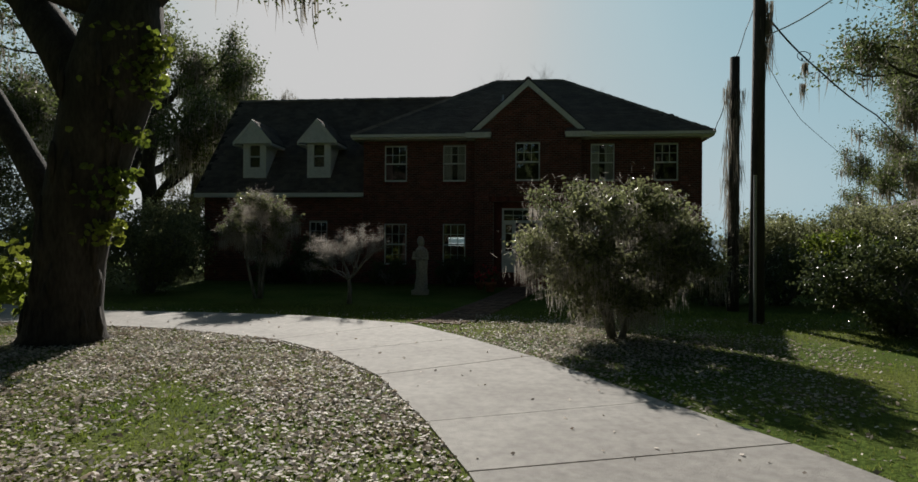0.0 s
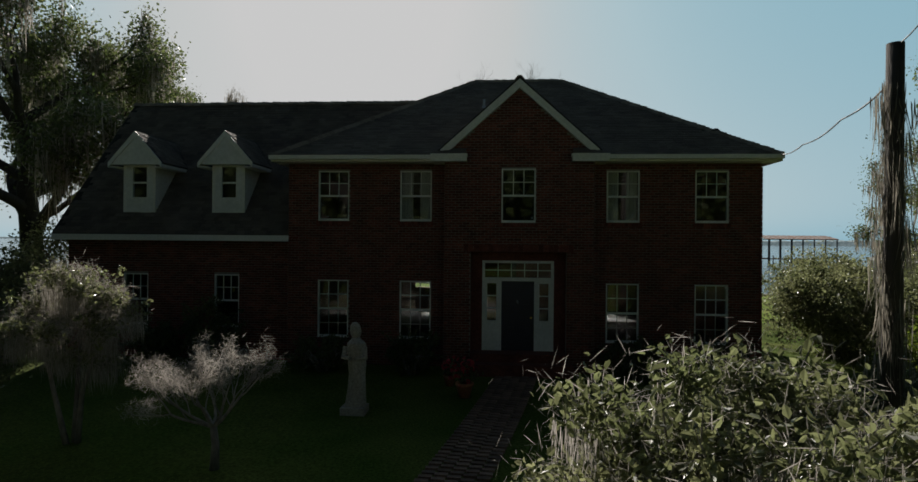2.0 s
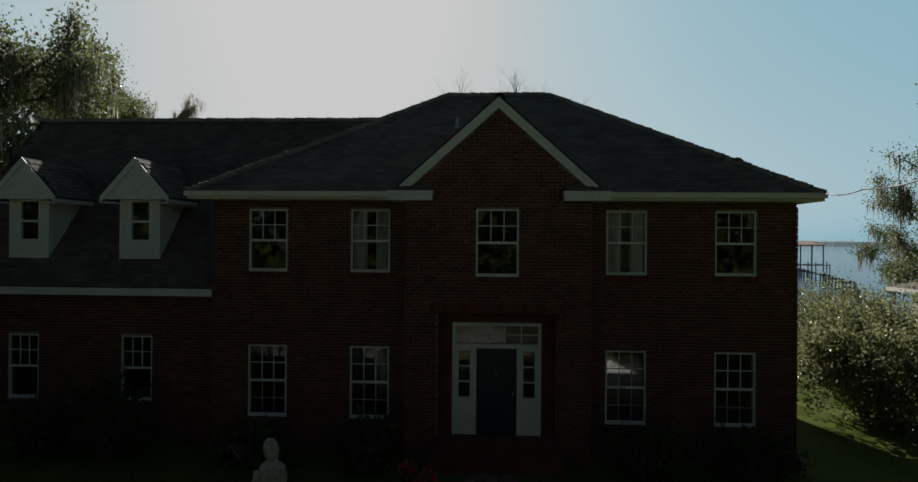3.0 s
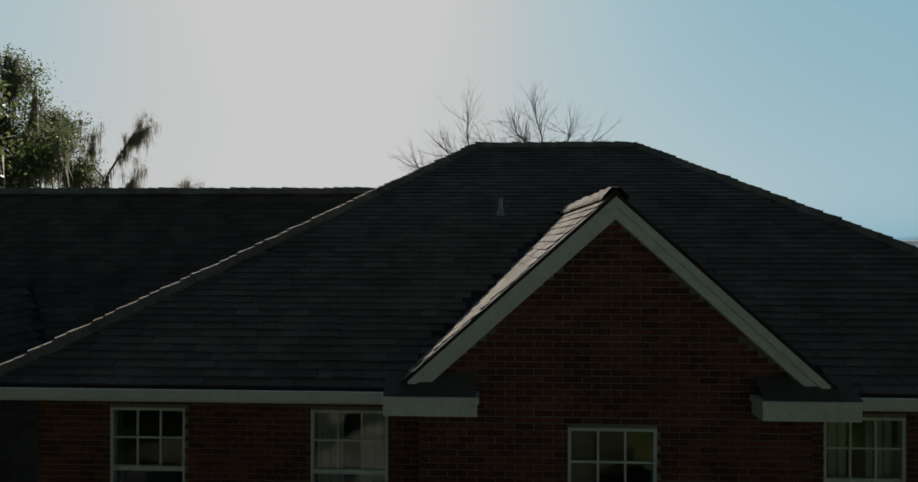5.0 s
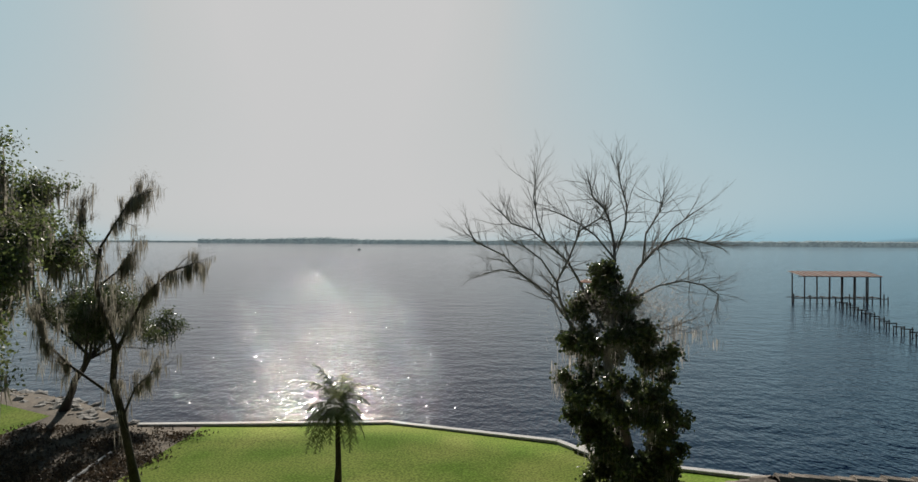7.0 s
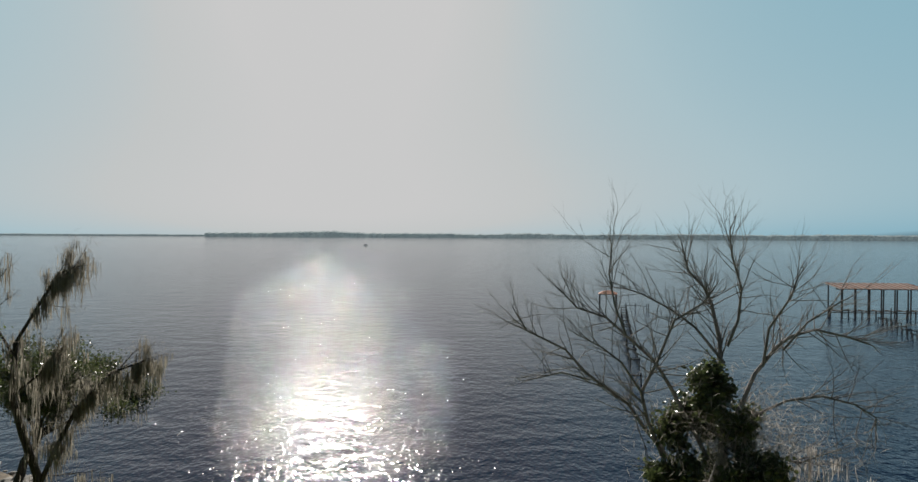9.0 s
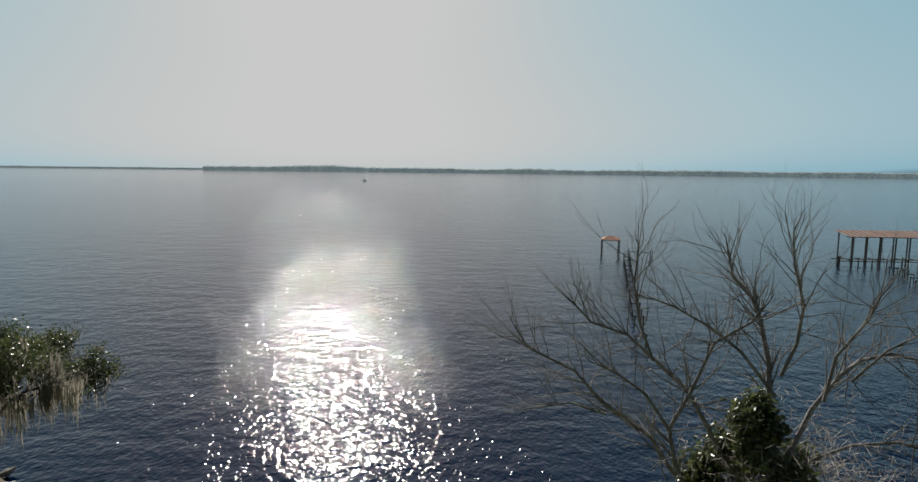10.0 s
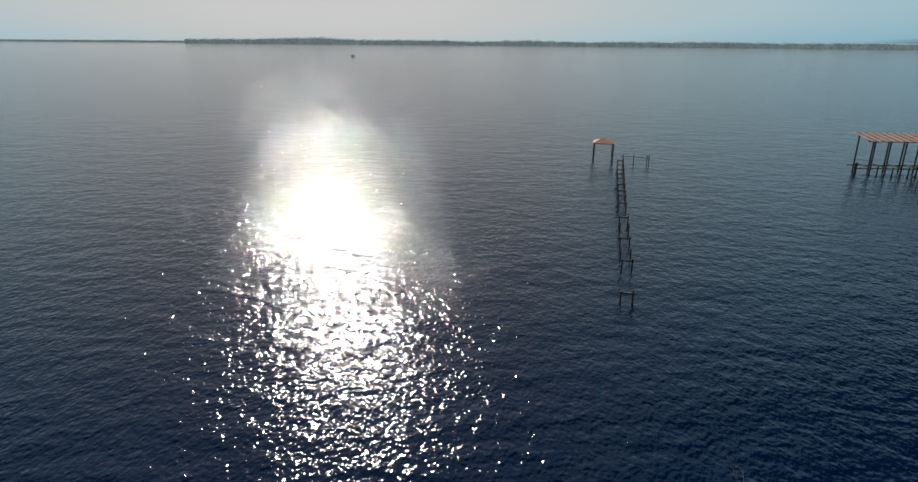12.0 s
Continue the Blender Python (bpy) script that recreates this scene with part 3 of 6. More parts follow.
def add_window(x0, x1, z0, z1, y, parent, grid_low=False, curtain=False, small=False):
    F = M_WHITE
    w, zm = 0.038, (z0 + z1) / 2
    frame_g = Geo()
    frame_g.box(x0, x0 + w, y + 0.01, y + 0.10, z0, z1)
    frame_g.box(x1 - w, x1, y + 0.01, y + 0.10, z0, z1)
    frame_g.box(x0 + w, x1 - w, y + 0.01, y + 0.10, z1 - w, z1)
    frame_g.box(x0 + w, x1 - w, y + 0.03, y + 0.10, z0 + 0.035, z0 + w + 0.03)
    win = obj("window", frame_g, F, parent, "white double-hung sash window")
    s = Geo()
    s.box(x0, x1, y - 0.012, y + 0.10, z0, z0 + 0.032)
    obj("sill", s, F, win)
    r = Geo()
    r.box(x0 + w, x1 - w, y + 0.025, y + 0.085, zm - 0.028, zm + 0.028)
    obj("meeting_rail", r, F, win)
    mg = Geo()
    a, b, k = x0 + w, x1 - w, 0.011
    if not small:
        for i in (1, 2):
            x = a + (b - a) * i / 3
            mg.box(x - k, x + k, y + 0.035, y + 0.06, zm + 0.028, z1 - w)
        z = (zm + z1) / 2
        mg.box(a, b, y + 0.0345, y + 0.0605, z - k, z + k)
        obj("muntins", mg, F, win)
        m2 = Geo()
        for i in (1, 2) if grid_low else ():
            x = a + (b - a) * i / 3
            m2.box(x - k, x + k, y + 0.068, y + 0.08, z0 + w + 0.03, zm - 0.028)
        if grid_low:
            z = (z0 + zm) / 2
            m2.box(a, b, y + 0.0675, y + 0.0805, z - k, z + k)
            obj("muntins", m2, M_METAL, win)
    for q0, q1, yy in ((zm, z1 - w, 0.05), (z0 + w, zm, 0.078)):
        p = Geo()
        p.box(a - 0.01, b + 0.01, y + yy - 0.003, y + yy + 0.003, q0, q1)
        o = obj("pane", p, M_GLASS, win)
        o.visible_shadow = False
    if curtain:
        cg = Geo()
        n = 16
        for i in range(n):
            t0, t1 = i / n, (i + 1) / n
            if 0.34 < t0 < 0.62:
                continue
            xa, xb = a + (b - a) * t0, a + (b - a) * t1
            cg.box(xa, xb, y + 0.17 + 0.025 * (i % 2), y + 0.18 + 0.025 * (i % 2), z0, z1)
        obj("curtain", cg, M_CURTAIN, win)
    return win


def slope_shingles(origin, ux, uy, inside, w, h, rng, tab=0.30, course=0.14, pieces=None, limit=0, pick=None, start=0.0):
    """Overlapping shingle tabs on a slope: ux runs along the eave, uy up the slope."""
    g = Geo()
    ux, uy = Vector(ux).normalized(), Vector(uy).normalized()
    nz = ux.cross(uy).normalized()
    o = Vector(origin)
    rows = int(h / course) + 1
    for j in range(rows):
        x = start - rng.uniform(0, tab)
        y = j * course
        while x < w:
            wd = tab * rng.choice((0.55, 0.8, 1.0, 1.0, 1.25))
            a, b = x + 0.004, x + wd - 0.004
            cx, cy = (a + b) / 2, y + course * 0.5
            if inside(cx, cy) and inside(a + 0.03, cy) and inside(b - 0.03, cy):
                t = 0.014 + rng.uniform(0, 0.009)
                drop = rng.uniform(-0.006, 0.006)
                vs = [o + ux * px + uy * py + nz * pz for px, py, pz in ((a, y + drop, 0.0), (b, y + drop, 0.0), (b, y + course + 0.02, 0.0), (a, y + course + 0.02, 0.0), (a, y + drop, t), (b, y + drop, t), (b, y + course + 0.02, 0.004), (a, y + course + 0.02, 0.004))]
                fs = [(4, 5, 6, 7), (0, 1, 5, 4), (1, 2, 6, 5), (3, 0, 4, 7)]
                if pieces is not None and len(pieces) < limit and (pick is None or pick(cx, cy)):
                    q = Geo()
                    q.add(vs, fs)
                    pieces.append(q)
                else:
                    g.add(vs, fs)
            x += wd
    return g


def inside_poly(poly):
    def test(x, y):
        hit = False
        for (x0, y0), (x1, y1) in zip(poly, poly[1:] + poly[:1]):
            if (y0 > y) != (y1 > y) and x < (x1 - x0) * (y - y0) / (y1 - y0) + x0:
                hit = not hit
        return hit
    return test


def caps(a, b, parent, rng, material, width=0.14, step=0.15):
    """Folded cap shingles along a ridge or hip from a to b."""
    a, b = Vector(a), Vector(b)
    d = (b - a).normalized()
    side = d.cross(Vector((0, 0, 1))).normalized()
    up = side.cross(d).normalized()
    n = int((b - a).length / step)
    for i in range(n):
        p = a + d * (i * step)
        k = rng.uniform(-0.012, 0.012)
        lift = 0.04 + rng.uniform(0, 0.02)
        q = Geo()
        L = step + 0.05
        vs = []
        for t, hgt in ((0, lift + 0.02), (L, lift)):
            for s, dz in ((-1, -0.105), (-0.32, -0.004), (0.32, -0.004), (1, -0.105)):
                vs.append(p + d * t + side * (s * width + k) + up * (hgt + dz))
        for t, hgt in ((0, lift), (L, lift - 0.01)):
            for s, dz in ((-1, -0.117), (-0.32, -0.016), (0.32, -0.016), (1, -0.117)):
                vs.append(p + d * t + side * (s * width + k) + up * (hgt + dz))
        q.add(vs, [(0, 1, 5, 4), (1, 2, 6, 5), (2, 3, 7, 6), (8, 9, 1, 0), (9, 10, 2, 1), (10, 11, 3, 2), (8, 0, 4, 12), (3, 11, 15, 7)])
        obj("cap_shingle", q, material, parent)


# main measures of the house
EAVE_Z, RIDGE_Z, EAVE_Y, RIDGE_Y, BACK_Y = 5.89, 9.53, -0.535, 5.36, 11.25
EX0, EX1, RX0, RX1 = -7.26, 7.23, -1.6, 1.67
WX0, WX1 = -6.9, 6.88
BAY_Y, BAY_X = -0.56, 2.12
GAB_Z, GAB_Y, GAB_B, GAB_X, GAB_E = 8.06, -0.72, 2.99, 2.38, 5.93
WING_X0, WING_Y, WING_E, WING_EY, WING_R, WING_RY = -14.2, 0.4, 3.56, 0.04, 8.5, 4.26


def house():
    rng = random.Random(11)
    H = thing("house", "two-storey red brick house with a dark shingle hip roof", "house", (0, 5, GROUND))
    up = [(-5.985, -5.045), (-3.5, -2.557), (2.547, 3.484), (5.047, 5.98)]
    holes = [(a, b, 3.99, 5.49) for a, b in up] + [(a, b, 0.5, 2.22) for a, b in up]
    z0 = GROUND - 0.3
    for xa, xb in ((WX0, -BAY_X + 0.3), (BAY_X - 0.3, WX1)):
        wall = obj("front_wall", wall_with_holes(xa, xb, z0, EAVE_Z - 0.05, 0.0, 0.28, [h for h in holes if xa < h[0] < xb]), M_MORTAR, H, "red brick front wall")
        g = Geo()
        brick_field(g, max(xa, BAY_X) if xa > 0 else xa, min(xb, -BAY_X) if xb < 0 else xb, GROUND - 0.1, EAVE_Z - 0.1, 0.0, holes, rng)
        tagged(obj("bricks", g, M_BRICK, wall), kind="stuff")
    # side and back walls
    g = Geo()
    g.box(WX0, WX0 + 0.28, 0.28, BACK_Y - 0.6, z0, EAVE_Z - 0.05)
    obj("side_wall", g, M_BRICK, H)
    g = Geo()
    g.box(WX1 - 0.28, WX1, 0.28, BACK_Y - 0.6, z0, EAVE_Z - 0.05)
    sw = obj("side_wall", g, M_BRICK, H)
    z = GROUND
    k = 0
    while z < EAVE_Z - 0.3:
        quoin = Geo()
        quoin.box(WX1 - 0.05, WX1 + 0.03, -0.02, 0.32 if k % 2 else 0.2, z, z + 0.145)
        obj("quoin", quoin, M_BRICK, sw)
        z += 0.155
        k += 1
    back_holes = [(2.2, 4.0, 0.4, 2.4), (-4.6, -2.4, 1.25, 1.75)]
    bw = obj("back_wall", wall_with_holes(WX0 + 0.28, WX1 - 0.28, z0, EAVE_Z - 0.05, BACK_Y - 0.88, BACK_Y - 0.6, back_holes), M_BRICK, H)
    for a, b, c, d in back_holes:
        p = Geo()
        p.box(a, b, BACK_Y - 0.75, BACK_Y - 0.744, c, d)
        o = obj("pane", p, M_GLASS, bw)
        o.visible_shadow = False
    # added floors and partitions, coloured dark as room shade behind the glass
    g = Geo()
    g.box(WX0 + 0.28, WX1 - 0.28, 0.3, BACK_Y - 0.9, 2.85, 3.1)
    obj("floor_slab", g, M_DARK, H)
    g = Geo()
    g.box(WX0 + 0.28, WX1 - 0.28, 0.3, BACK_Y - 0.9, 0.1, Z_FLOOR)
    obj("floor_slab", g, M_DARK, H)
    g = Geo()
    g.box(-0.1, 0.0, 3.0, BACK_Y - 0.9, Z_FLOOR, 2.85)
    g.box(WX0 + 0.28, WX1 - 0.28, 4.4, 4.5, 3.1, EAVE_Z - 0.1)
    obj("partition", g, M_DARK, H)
    # centre bay with a gable
    door = (-1.36, 1.36, GROUND - 1, 3.12)
    w3 = (-0.49, 0.478, 3.95, 5.49)
    bay = obj("bay_wall", wall_with_holes(-BAY_X, BAY_X, z0, GAB_E, BAY_Y, BAY_Y + 0.26, [door, w3]), M_MORTAR, H, "projecting brick bay with a gable")
    g = Geo()
    g.prism([(-BAY_X, BAY_Y, GAB_E), (BAY_X, BAY_Y, GAB_E), (0, BAY_Y, GAB_Z - 0.15)], (0, 0.26, 0))
    obj("gable_wall", g, M_MORTAR, bay)
    for s in (-1, 1):
        g = Geo()
        g.box(s * BAY_X - (0.28 if s > 0 else 0), s * BAY_X + (0.28 if s < 0 else 0), BAY_Y + 0.26, 0.0, z0, GAB_E)
        obj("bay_side", g, M_BRICK, bay)
    slope = (GAB_Z - 0.17 - GAB_E) / BAY_X

    def in_gable(a, za, b, zb):
        return zb < GAB_E or max(abs(a), abs(b)) < (GAB_Z - 0.17 - zb) / slope + 0.04
    pieces = []
    top_g = Geo()
    brick_field(top_g, -BAY_X, BAY_X, GROUND - 0.1 + 80 * 0.075, GAB_Z - 0.2, BAY_Y, [], rng, in_gable, pieces, 300)
    for q in pieces:
        obj("brick", q, M_BRICK_P, bay)
    brick_field(top_g, -BAY_X, BAY_X, GROUND - 0.1, GROUND - 0.1 + 80 * 0.075 - 0.015, BAY_Y, [(-1.36, 1.36, GROUND - 1, 3.12), w3], rng)
    tagged(obj("bricks", top_g, M_BRICK, bay), kind="stuff")
    for s in range(22):
        x = -1.36 - 0.2 + s * (3.12 / 22)
        boxpart("soldier_brick", x + 0.005, x + 3.12 / 22 - 0.006, BAY_Y - 0.012, BAY_Y + 0.03, 3.125, 3.32, M_BRICK_P, bay)
    for a, b in up + [(w3[0], w3[1])]:
        yy = BAY_Y if abs(a) < 1 else 0.0
        n, step = 11, (b - a + 0.12) / 11
        ztop = 3.985 if yy == 0 else 3.945
        for k in range(n):
            x = a - 0.06 + k * step
            q = Geo()
            q.box(x + 0.004, x + step - 0.004, yy - 0.028, yy + 0.03, ztop - 0.11, ztop)
            obj("sill_brick", q, M_BRICK_P, H)
    for i, (a, b) in enumerate(up):
        add_window(a, b, 3.99, 5.49, 0.0, H, curtain=i in (1, 2))
        add_window(a, b, 0.5, 2.22, 0.0, H, grid_low=True)
    add_window(w3[0], w3[1], w3[2], w3[3], BAY_Y, H, curtain=False)
    # entrance
    E = obj("entrance", wall_with_holes(-1.5, 1.5, GROUND, 3.3, -0.2, -0.05, [(-1.03, 1.03, Z_FLOOR, 2.86)]), M_BRICK, H, "recessed front entrance")
    g = Geo()
    g.box(-1.03, -0.955, -0.27, -0.1, Z_FLOOR, 2.86), g.box(0.955, 1.03, -0.27, -0.1, Z_FLOOR, 2.86)
    g.box(-0.955, 0.955, -0.27, -0.1, 2.79, 2.86), g.box(-0.955, 0.955, -0.28, -0.1, 2.27, 2.37)
    g.box(-0.55, -0.47, -0.27, -0.1, Z_FLOOR, 2.27), g.box(0.47, 0.55, -0.27, -0.1, Z_FLOOR, 2.27)
    obj("door_frame", g, M_WHITE, E, "white door frame with sidelights and transom")
    for i in range(1, 5):
        x = -0.955 + 1.91 * i / 5
        boxpart("transom_bar", x - 0.012, x + 0.012, -0.24, -0.2, 2.37, 2.79, M_WHITE, E)
    boxpart("transom_bar", -0.955, 0.955, -0.2405, -0.1995, 2.57, 2.594, M_WHITE, E)
    p = Geo()
    p.box(-0.955, 0.955, -0.222, -0.216, 2.37, 2.79)
    obj("transom_pane", p, M_GLASS, E).visible_shadow = False
    for s in (-1, 1):
        xa, xb = sorted((s * 0.55, s * 0.955))
        g = Geo()
        g.box(xa, xb, -0.25, -0.12, Z_FLOOR, 1.12)
        g.box(xa, xb, -0.25, -0.12, 2.2, 2.27)
        g.box(xa, xa + 0.07, -0.25, -0.12, 1.12, 2.2), g.box(xb - 0.07, xb, -0.25, -0.12, 1.12, 2.2)
        for zz in (1.48, 1.84):
            g.box(xa + 0.07, xb - 0.07, -0.245, -0.14, zz - 0.012, zz + 0.012)
        side = obj("sidelight", g, M_WHITE, E)
        p = Geo()
        p.box(xa + 0.07, xb - 0.07, -0.2, -0.194, 1.12, 2.2)
        obj("sidelight_pane", p, M_GLASS, E).visible_shadow = False
    d = Geo()
    d.box(-0.47, 0.47, -0.21, -0.16, Z_FLOOR + 0.01, 2.27)
    panels = []
    for xa, xb in ((-0.38, -0.05), (0.05, 0.38)):
        for za, zb in ((0.42, 0.95), (1.08, 1.6), (1.75, 2.12)):
            panels.append((xa, xb, za, zb))
    dr = obj("front_door", d, M_DOOR, H, "dark blue panelled front door")
    for xa, xb, za, zb in panels:
        boxpart("door_panel", xa, xb, -0.226, -0.206, za, zb, M_DOOR, dr, bevel=0.008)
    k = Geo()
    k.tube([(0.38, -0.21, 1.22), (0.38, -0.25, 1.22), (0.38, -0.28, 1.22)], [0.02, 0.02, 0.03], 10)
    obj("door_knob", k, M_BRASS, dr)
    k = Geo()
    k.tube([(-0.02, -0.235, 1.72), (0.0, -0.245, 1.66), (0.02, -0.235, 1.6)], [0.01, 0.035, 0.01], 8)
    obj("door_knocker", k, M_METAL, dr, "small metal door knocker")
    g = Geo()
    g.box(-1.5, 1.5, -1.25, -0.05, GROUND - 0.1, 0.03)
    g.box(-1.34, 1.34, -0.85, -0.05, 0.03, Z_FLOOR)
    obj("door_step", g, M_BRICK, E, "brick door steps")
    # main roof
    fl, fr, rl, rr = Vector((EX0, EAVE_Y, EAVE_Z)), Vector((EX1, EAVE_Y, EAVE_Z)), Vector((RX0, RIDGE_Y, RIDGE_Z)), Vector((RX1, RIDGE_Y, RIDGE_Z))
    bl, br = Vector((EX0, BACK_Y, EAVE_Z)), Vector((EX1, BACK_Y, EAVE_Z))
    g = Geo()
    low = Vector((0, 0, -0.06))
    g.add([fl, fr, br, bl, rl, rr, fl + low, fr + low, br + low, bl + low], [(0, 1, 5, 4), (1, 2, 5), (2, 3, 4, 5), (3, 0, 4), (6, 7, 1, 0), (7, 8, 2, 1), (8, 9, 3, 2), (9, 6, 0, 3), (9, 8, 7, 6)])
    roof = obj("main_roof", g, M_UNDER, H, "brown asphalt shingle hip roof")

    def face(a, b, c, d, avoid=None, pieces=None, limit=0, pick=None, sd=1):
        a, b, c, d = (Vector(v) for v in (a, b, c, d))
        ux = (b - a).normalized()
        n = ux.cross(d - a).normalized()
        uy = n.cross(ux)
        poly = [((v - a).dot(ux), (v - a).dot(uy)) for v in (a, b, c, d)]
        test = inside_poly(poly)
        r2 = random.Random(sd)
        return slope_shingles(a, ux, uy, (lambda x, y: test(x, y) and not (avoid and avoid(a + ux * x + uy * y))), max(p[0] for p in poly), max(p[1] for p in poly), r2, pieces=pieces, limit=limit, pick=pick, start=min(p[0] for p in poly))

    def under_gable(p):
        return p.y < GAB_B and abs(p.x) < (GAB_X) * (1 - (p.y - EAVE_Y) / (GAB_B - EAVE_Y)) - 0.02
    for i, (a, b, c, d) in enumerate(((fl, fr, rr, rl), (fr, br, rr, rr), (bl, fl, rl, rl), (br, bl, rl, rr))):
        tagged(obj("shingles", face(a, b, c, d, under_gable if i == 0 else None, sd=i), M_SHING, roof), kind="stuff")
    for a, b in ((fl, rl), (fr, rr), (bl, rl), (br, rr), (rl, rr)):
        caps(a, b, roof, rng, M_SHING_LIT)
    # gable roof over the bay
    ga, gb = Vector((0, GAB_Y, GAB_Z)), Vector((0, GAB_B + 0.1, GAB_Z))
    gl, gr = Vector((-GAB_X, GAB_Y, GAB_E)), Vector((GAB_X, GAB_Y, GAB_E))
    vl, vr = Vector((-GAB_X, EAVE_Y + 0.05, GAB_E)), Vector((GAB_X, EAVE_Y + 0.05, GAB_E))
    g = Geo()
    dn = Vector((0, 0, -0.05))
    g.add([ga, gl, vl, gb, ga + dn, gl + dn, vl + dn, gb + dn], [(0, 3, 2, 1), (4, 5, 6, 7), (0, 1, 5, 4), (1, 2, 6, 5)])
    g.add([ga, gr, vr, gb, ga + dn, gr + dn, vr + dn, gb + dn], [(0, 1, 2, 3), (4, 7, 6, 5), (0, 4, 5, 1), (1, 5, 6, 2)])
    groof = obj("gable_roof", g, M_UNDER, H, "tan shingle gable roof, one slope coloured lighter as sunlit")
    # this slope gets the lighter copy, the other keeps the darker shingle
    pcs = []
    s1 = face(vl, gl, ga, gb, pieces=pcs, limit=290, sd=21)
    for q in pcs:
        obj("shingle", q, M_SHING_LIT, groof)
    s1.add([(0, 4, 7), (0.01, 4, 7), (0, 4.01, 7)], [(0, 1, 2)])
    tagged(obj("shingles", s1, M_SHING, groof), kind="stuff")
    tagged(obj("shingles", face(gr, vr, gb, ga, sd=22), M_SHING, groof), kind="stuff")
    caps(gb, ga, groof, rng, M_SHING_LIT)
    for s in (-1, 1):
        g = Geo()
        for off, wd, y0, y1 in ((0.025, 0.085, GAB_Y + 0.004, GAB_Y + 0.1), (0.11, 0.10, GAB_Y + 0.03, BAY_Y + 0.002)):
            e = 0.14
            run, rise = GAB_X, GAB_Z - GAB_E
            dx, dz = run / math.hypot(run, rise), -rise / math.hypot(run, rise)
            nx, nz2 = dz, -dx
            A = Vector((0, y0, GAB_Z - 0.01 - off * 1.345))
            Bp = Vector((s * (GAB_X + 0.02), y0, GAB_E - 0.03 - off * 1.345))
            C = Bp + Vector((0, 0, -wd * 1.345))
            D = A + Vector((0, 0, -wd * 1.345))
            if off:
                k2 = 0.25
                Bp, C = A.lerp(Bp, 0.93), D.lerp(C, 0.93)
            g.prism([A, Bp, C, D], (0, y1 - y0, 0))
        obj("rake_board", g, M_WHITE, groof, "white painted rake board")
        g = Geo()
        xa, xb = sorted((s * 1.48, s * (GAB_X + 0.1)))
        g.box(xa, xb, GAB_Y - 0.12, 0.02, GAB_E - 0.26, GAB_E - 0.07)
        g.box(xa - 0.02, xb + 0.02, GAB_Y - 0.15, 0.02, GAB_E - 0.12, GAB_E - 0.05)
        obj("eave_return", g, M_WHITE, groof, "white boxed eave return")
        g = Geo()
        xa, xb = sorted((s * 1.5, s * (GAB_X + 0.1)))
        g.prism([(xa, GAB_Y - 0.13, GAB_E - 0.05), (xb, GAB_Y - 0.13, GAB_E - 0.05), (xb, BAY_Y, GAB_E + 0.14), (xa, BAY_Y, GAB_E + 0.14)], (0, 0, 0.015))
        obj("return_shingles", g, M_SHING, groof)
    # fascia and gutters
    for xa, xb in ((EX0, -GAB_X - 0.1), (GAB_X + 0.1, EX1)):
        g = Geo()
        g.box(xa, xb, EAVE_Y + 0.02, 0.0, EAVE_Z - 0.19, EAVE_Z - 0.062)
        g.box(xa - 0.02, xb, EAVE_Y - 0.11, EAVE_Y + 0.02, EAVE_Z - 0.13, EAVE_Z - 0.115)
        g.box(xa - 0.02, xb, EAVE_Y - 0.125, EAVE_Y - 0.11, EAVE_Z - 0.13, EAVE_Z - 0.02)
        g.box(xa - 0.02, xb, EAVE_Y - 0.135, EAVE_Y - 0.105, EAVE_Z - 0.035, EAVE_Z - 0.015)
        obj("gutter", g, M_WHITE, roof, "white eave gutter")
    for x in (EX0, EX1 - 0.05):
        g = Geo()
        g.box(x, x + 0.05, EAVE_Y, BACK_Y, EAVE_Z - 0.19, EAVE_Z - 0.063)
        obj("fascia", g, M_WHITE, roof)
    g = Geo()
    g.box(EX0 + 0.06, WX0, 0.01, BACK_Y - 0.1, EAVE_Z - 0.12, EAVE_Z - 0.08), g.box(WX1, EX1 - 0.06, 0.01, BACK_Y - 0.1, EAVE_Z - 0.12, EAVE_Z - 0.08)
    obj("soffit", g, M_WHITE, roof)
    g = Geo()
    g.tube([(-1.14, 2.85, 7.9), (-1.14, 2.85, 8.26)], [0.04, 0.04], 10)
    g.box(-1.28, -1.0, 2.7, 3.0, 7.93, 7.955, Matrix.Translation((-1.14, 2.85, 7.94)) @ Matrix.Rotation(radians(31.7), 4, 'X') @ Matrix.Translation((1.14, -2.85, -7.94)))
    g.tube([(-1.14, 2.85, 7.95), (-1.14, 2.85, 8.06)], [0.09, 0.045], 10)
    obj("vent_pipe", g, M_METAL, roof, "grey metal plumbing vent")
    g = Geo()
    g.lathe([(0.17, 0.0), (0.17, 0.12), (0.15, 0.2), (0.09, 0.26), (0.01, 0.28)], 14, (5.9, 0.95, 6.6))
    obj("roof_vent", g, M_POST, roof, "dark round roof vent")
    # wing
    wh = [(-12.35, -11.55, 0.7, 2.32), (-9.4, -8.6, 0.7, 2.32)]
    ww = obj("wing_wall", wall_with_holes(WING_X0, WX0, z0, WING_E - 0.04, WING_Y, WING_Y + 0.25, wh), M_MORTAR, H, "brick wall of the lower wing")
    g = Geo()
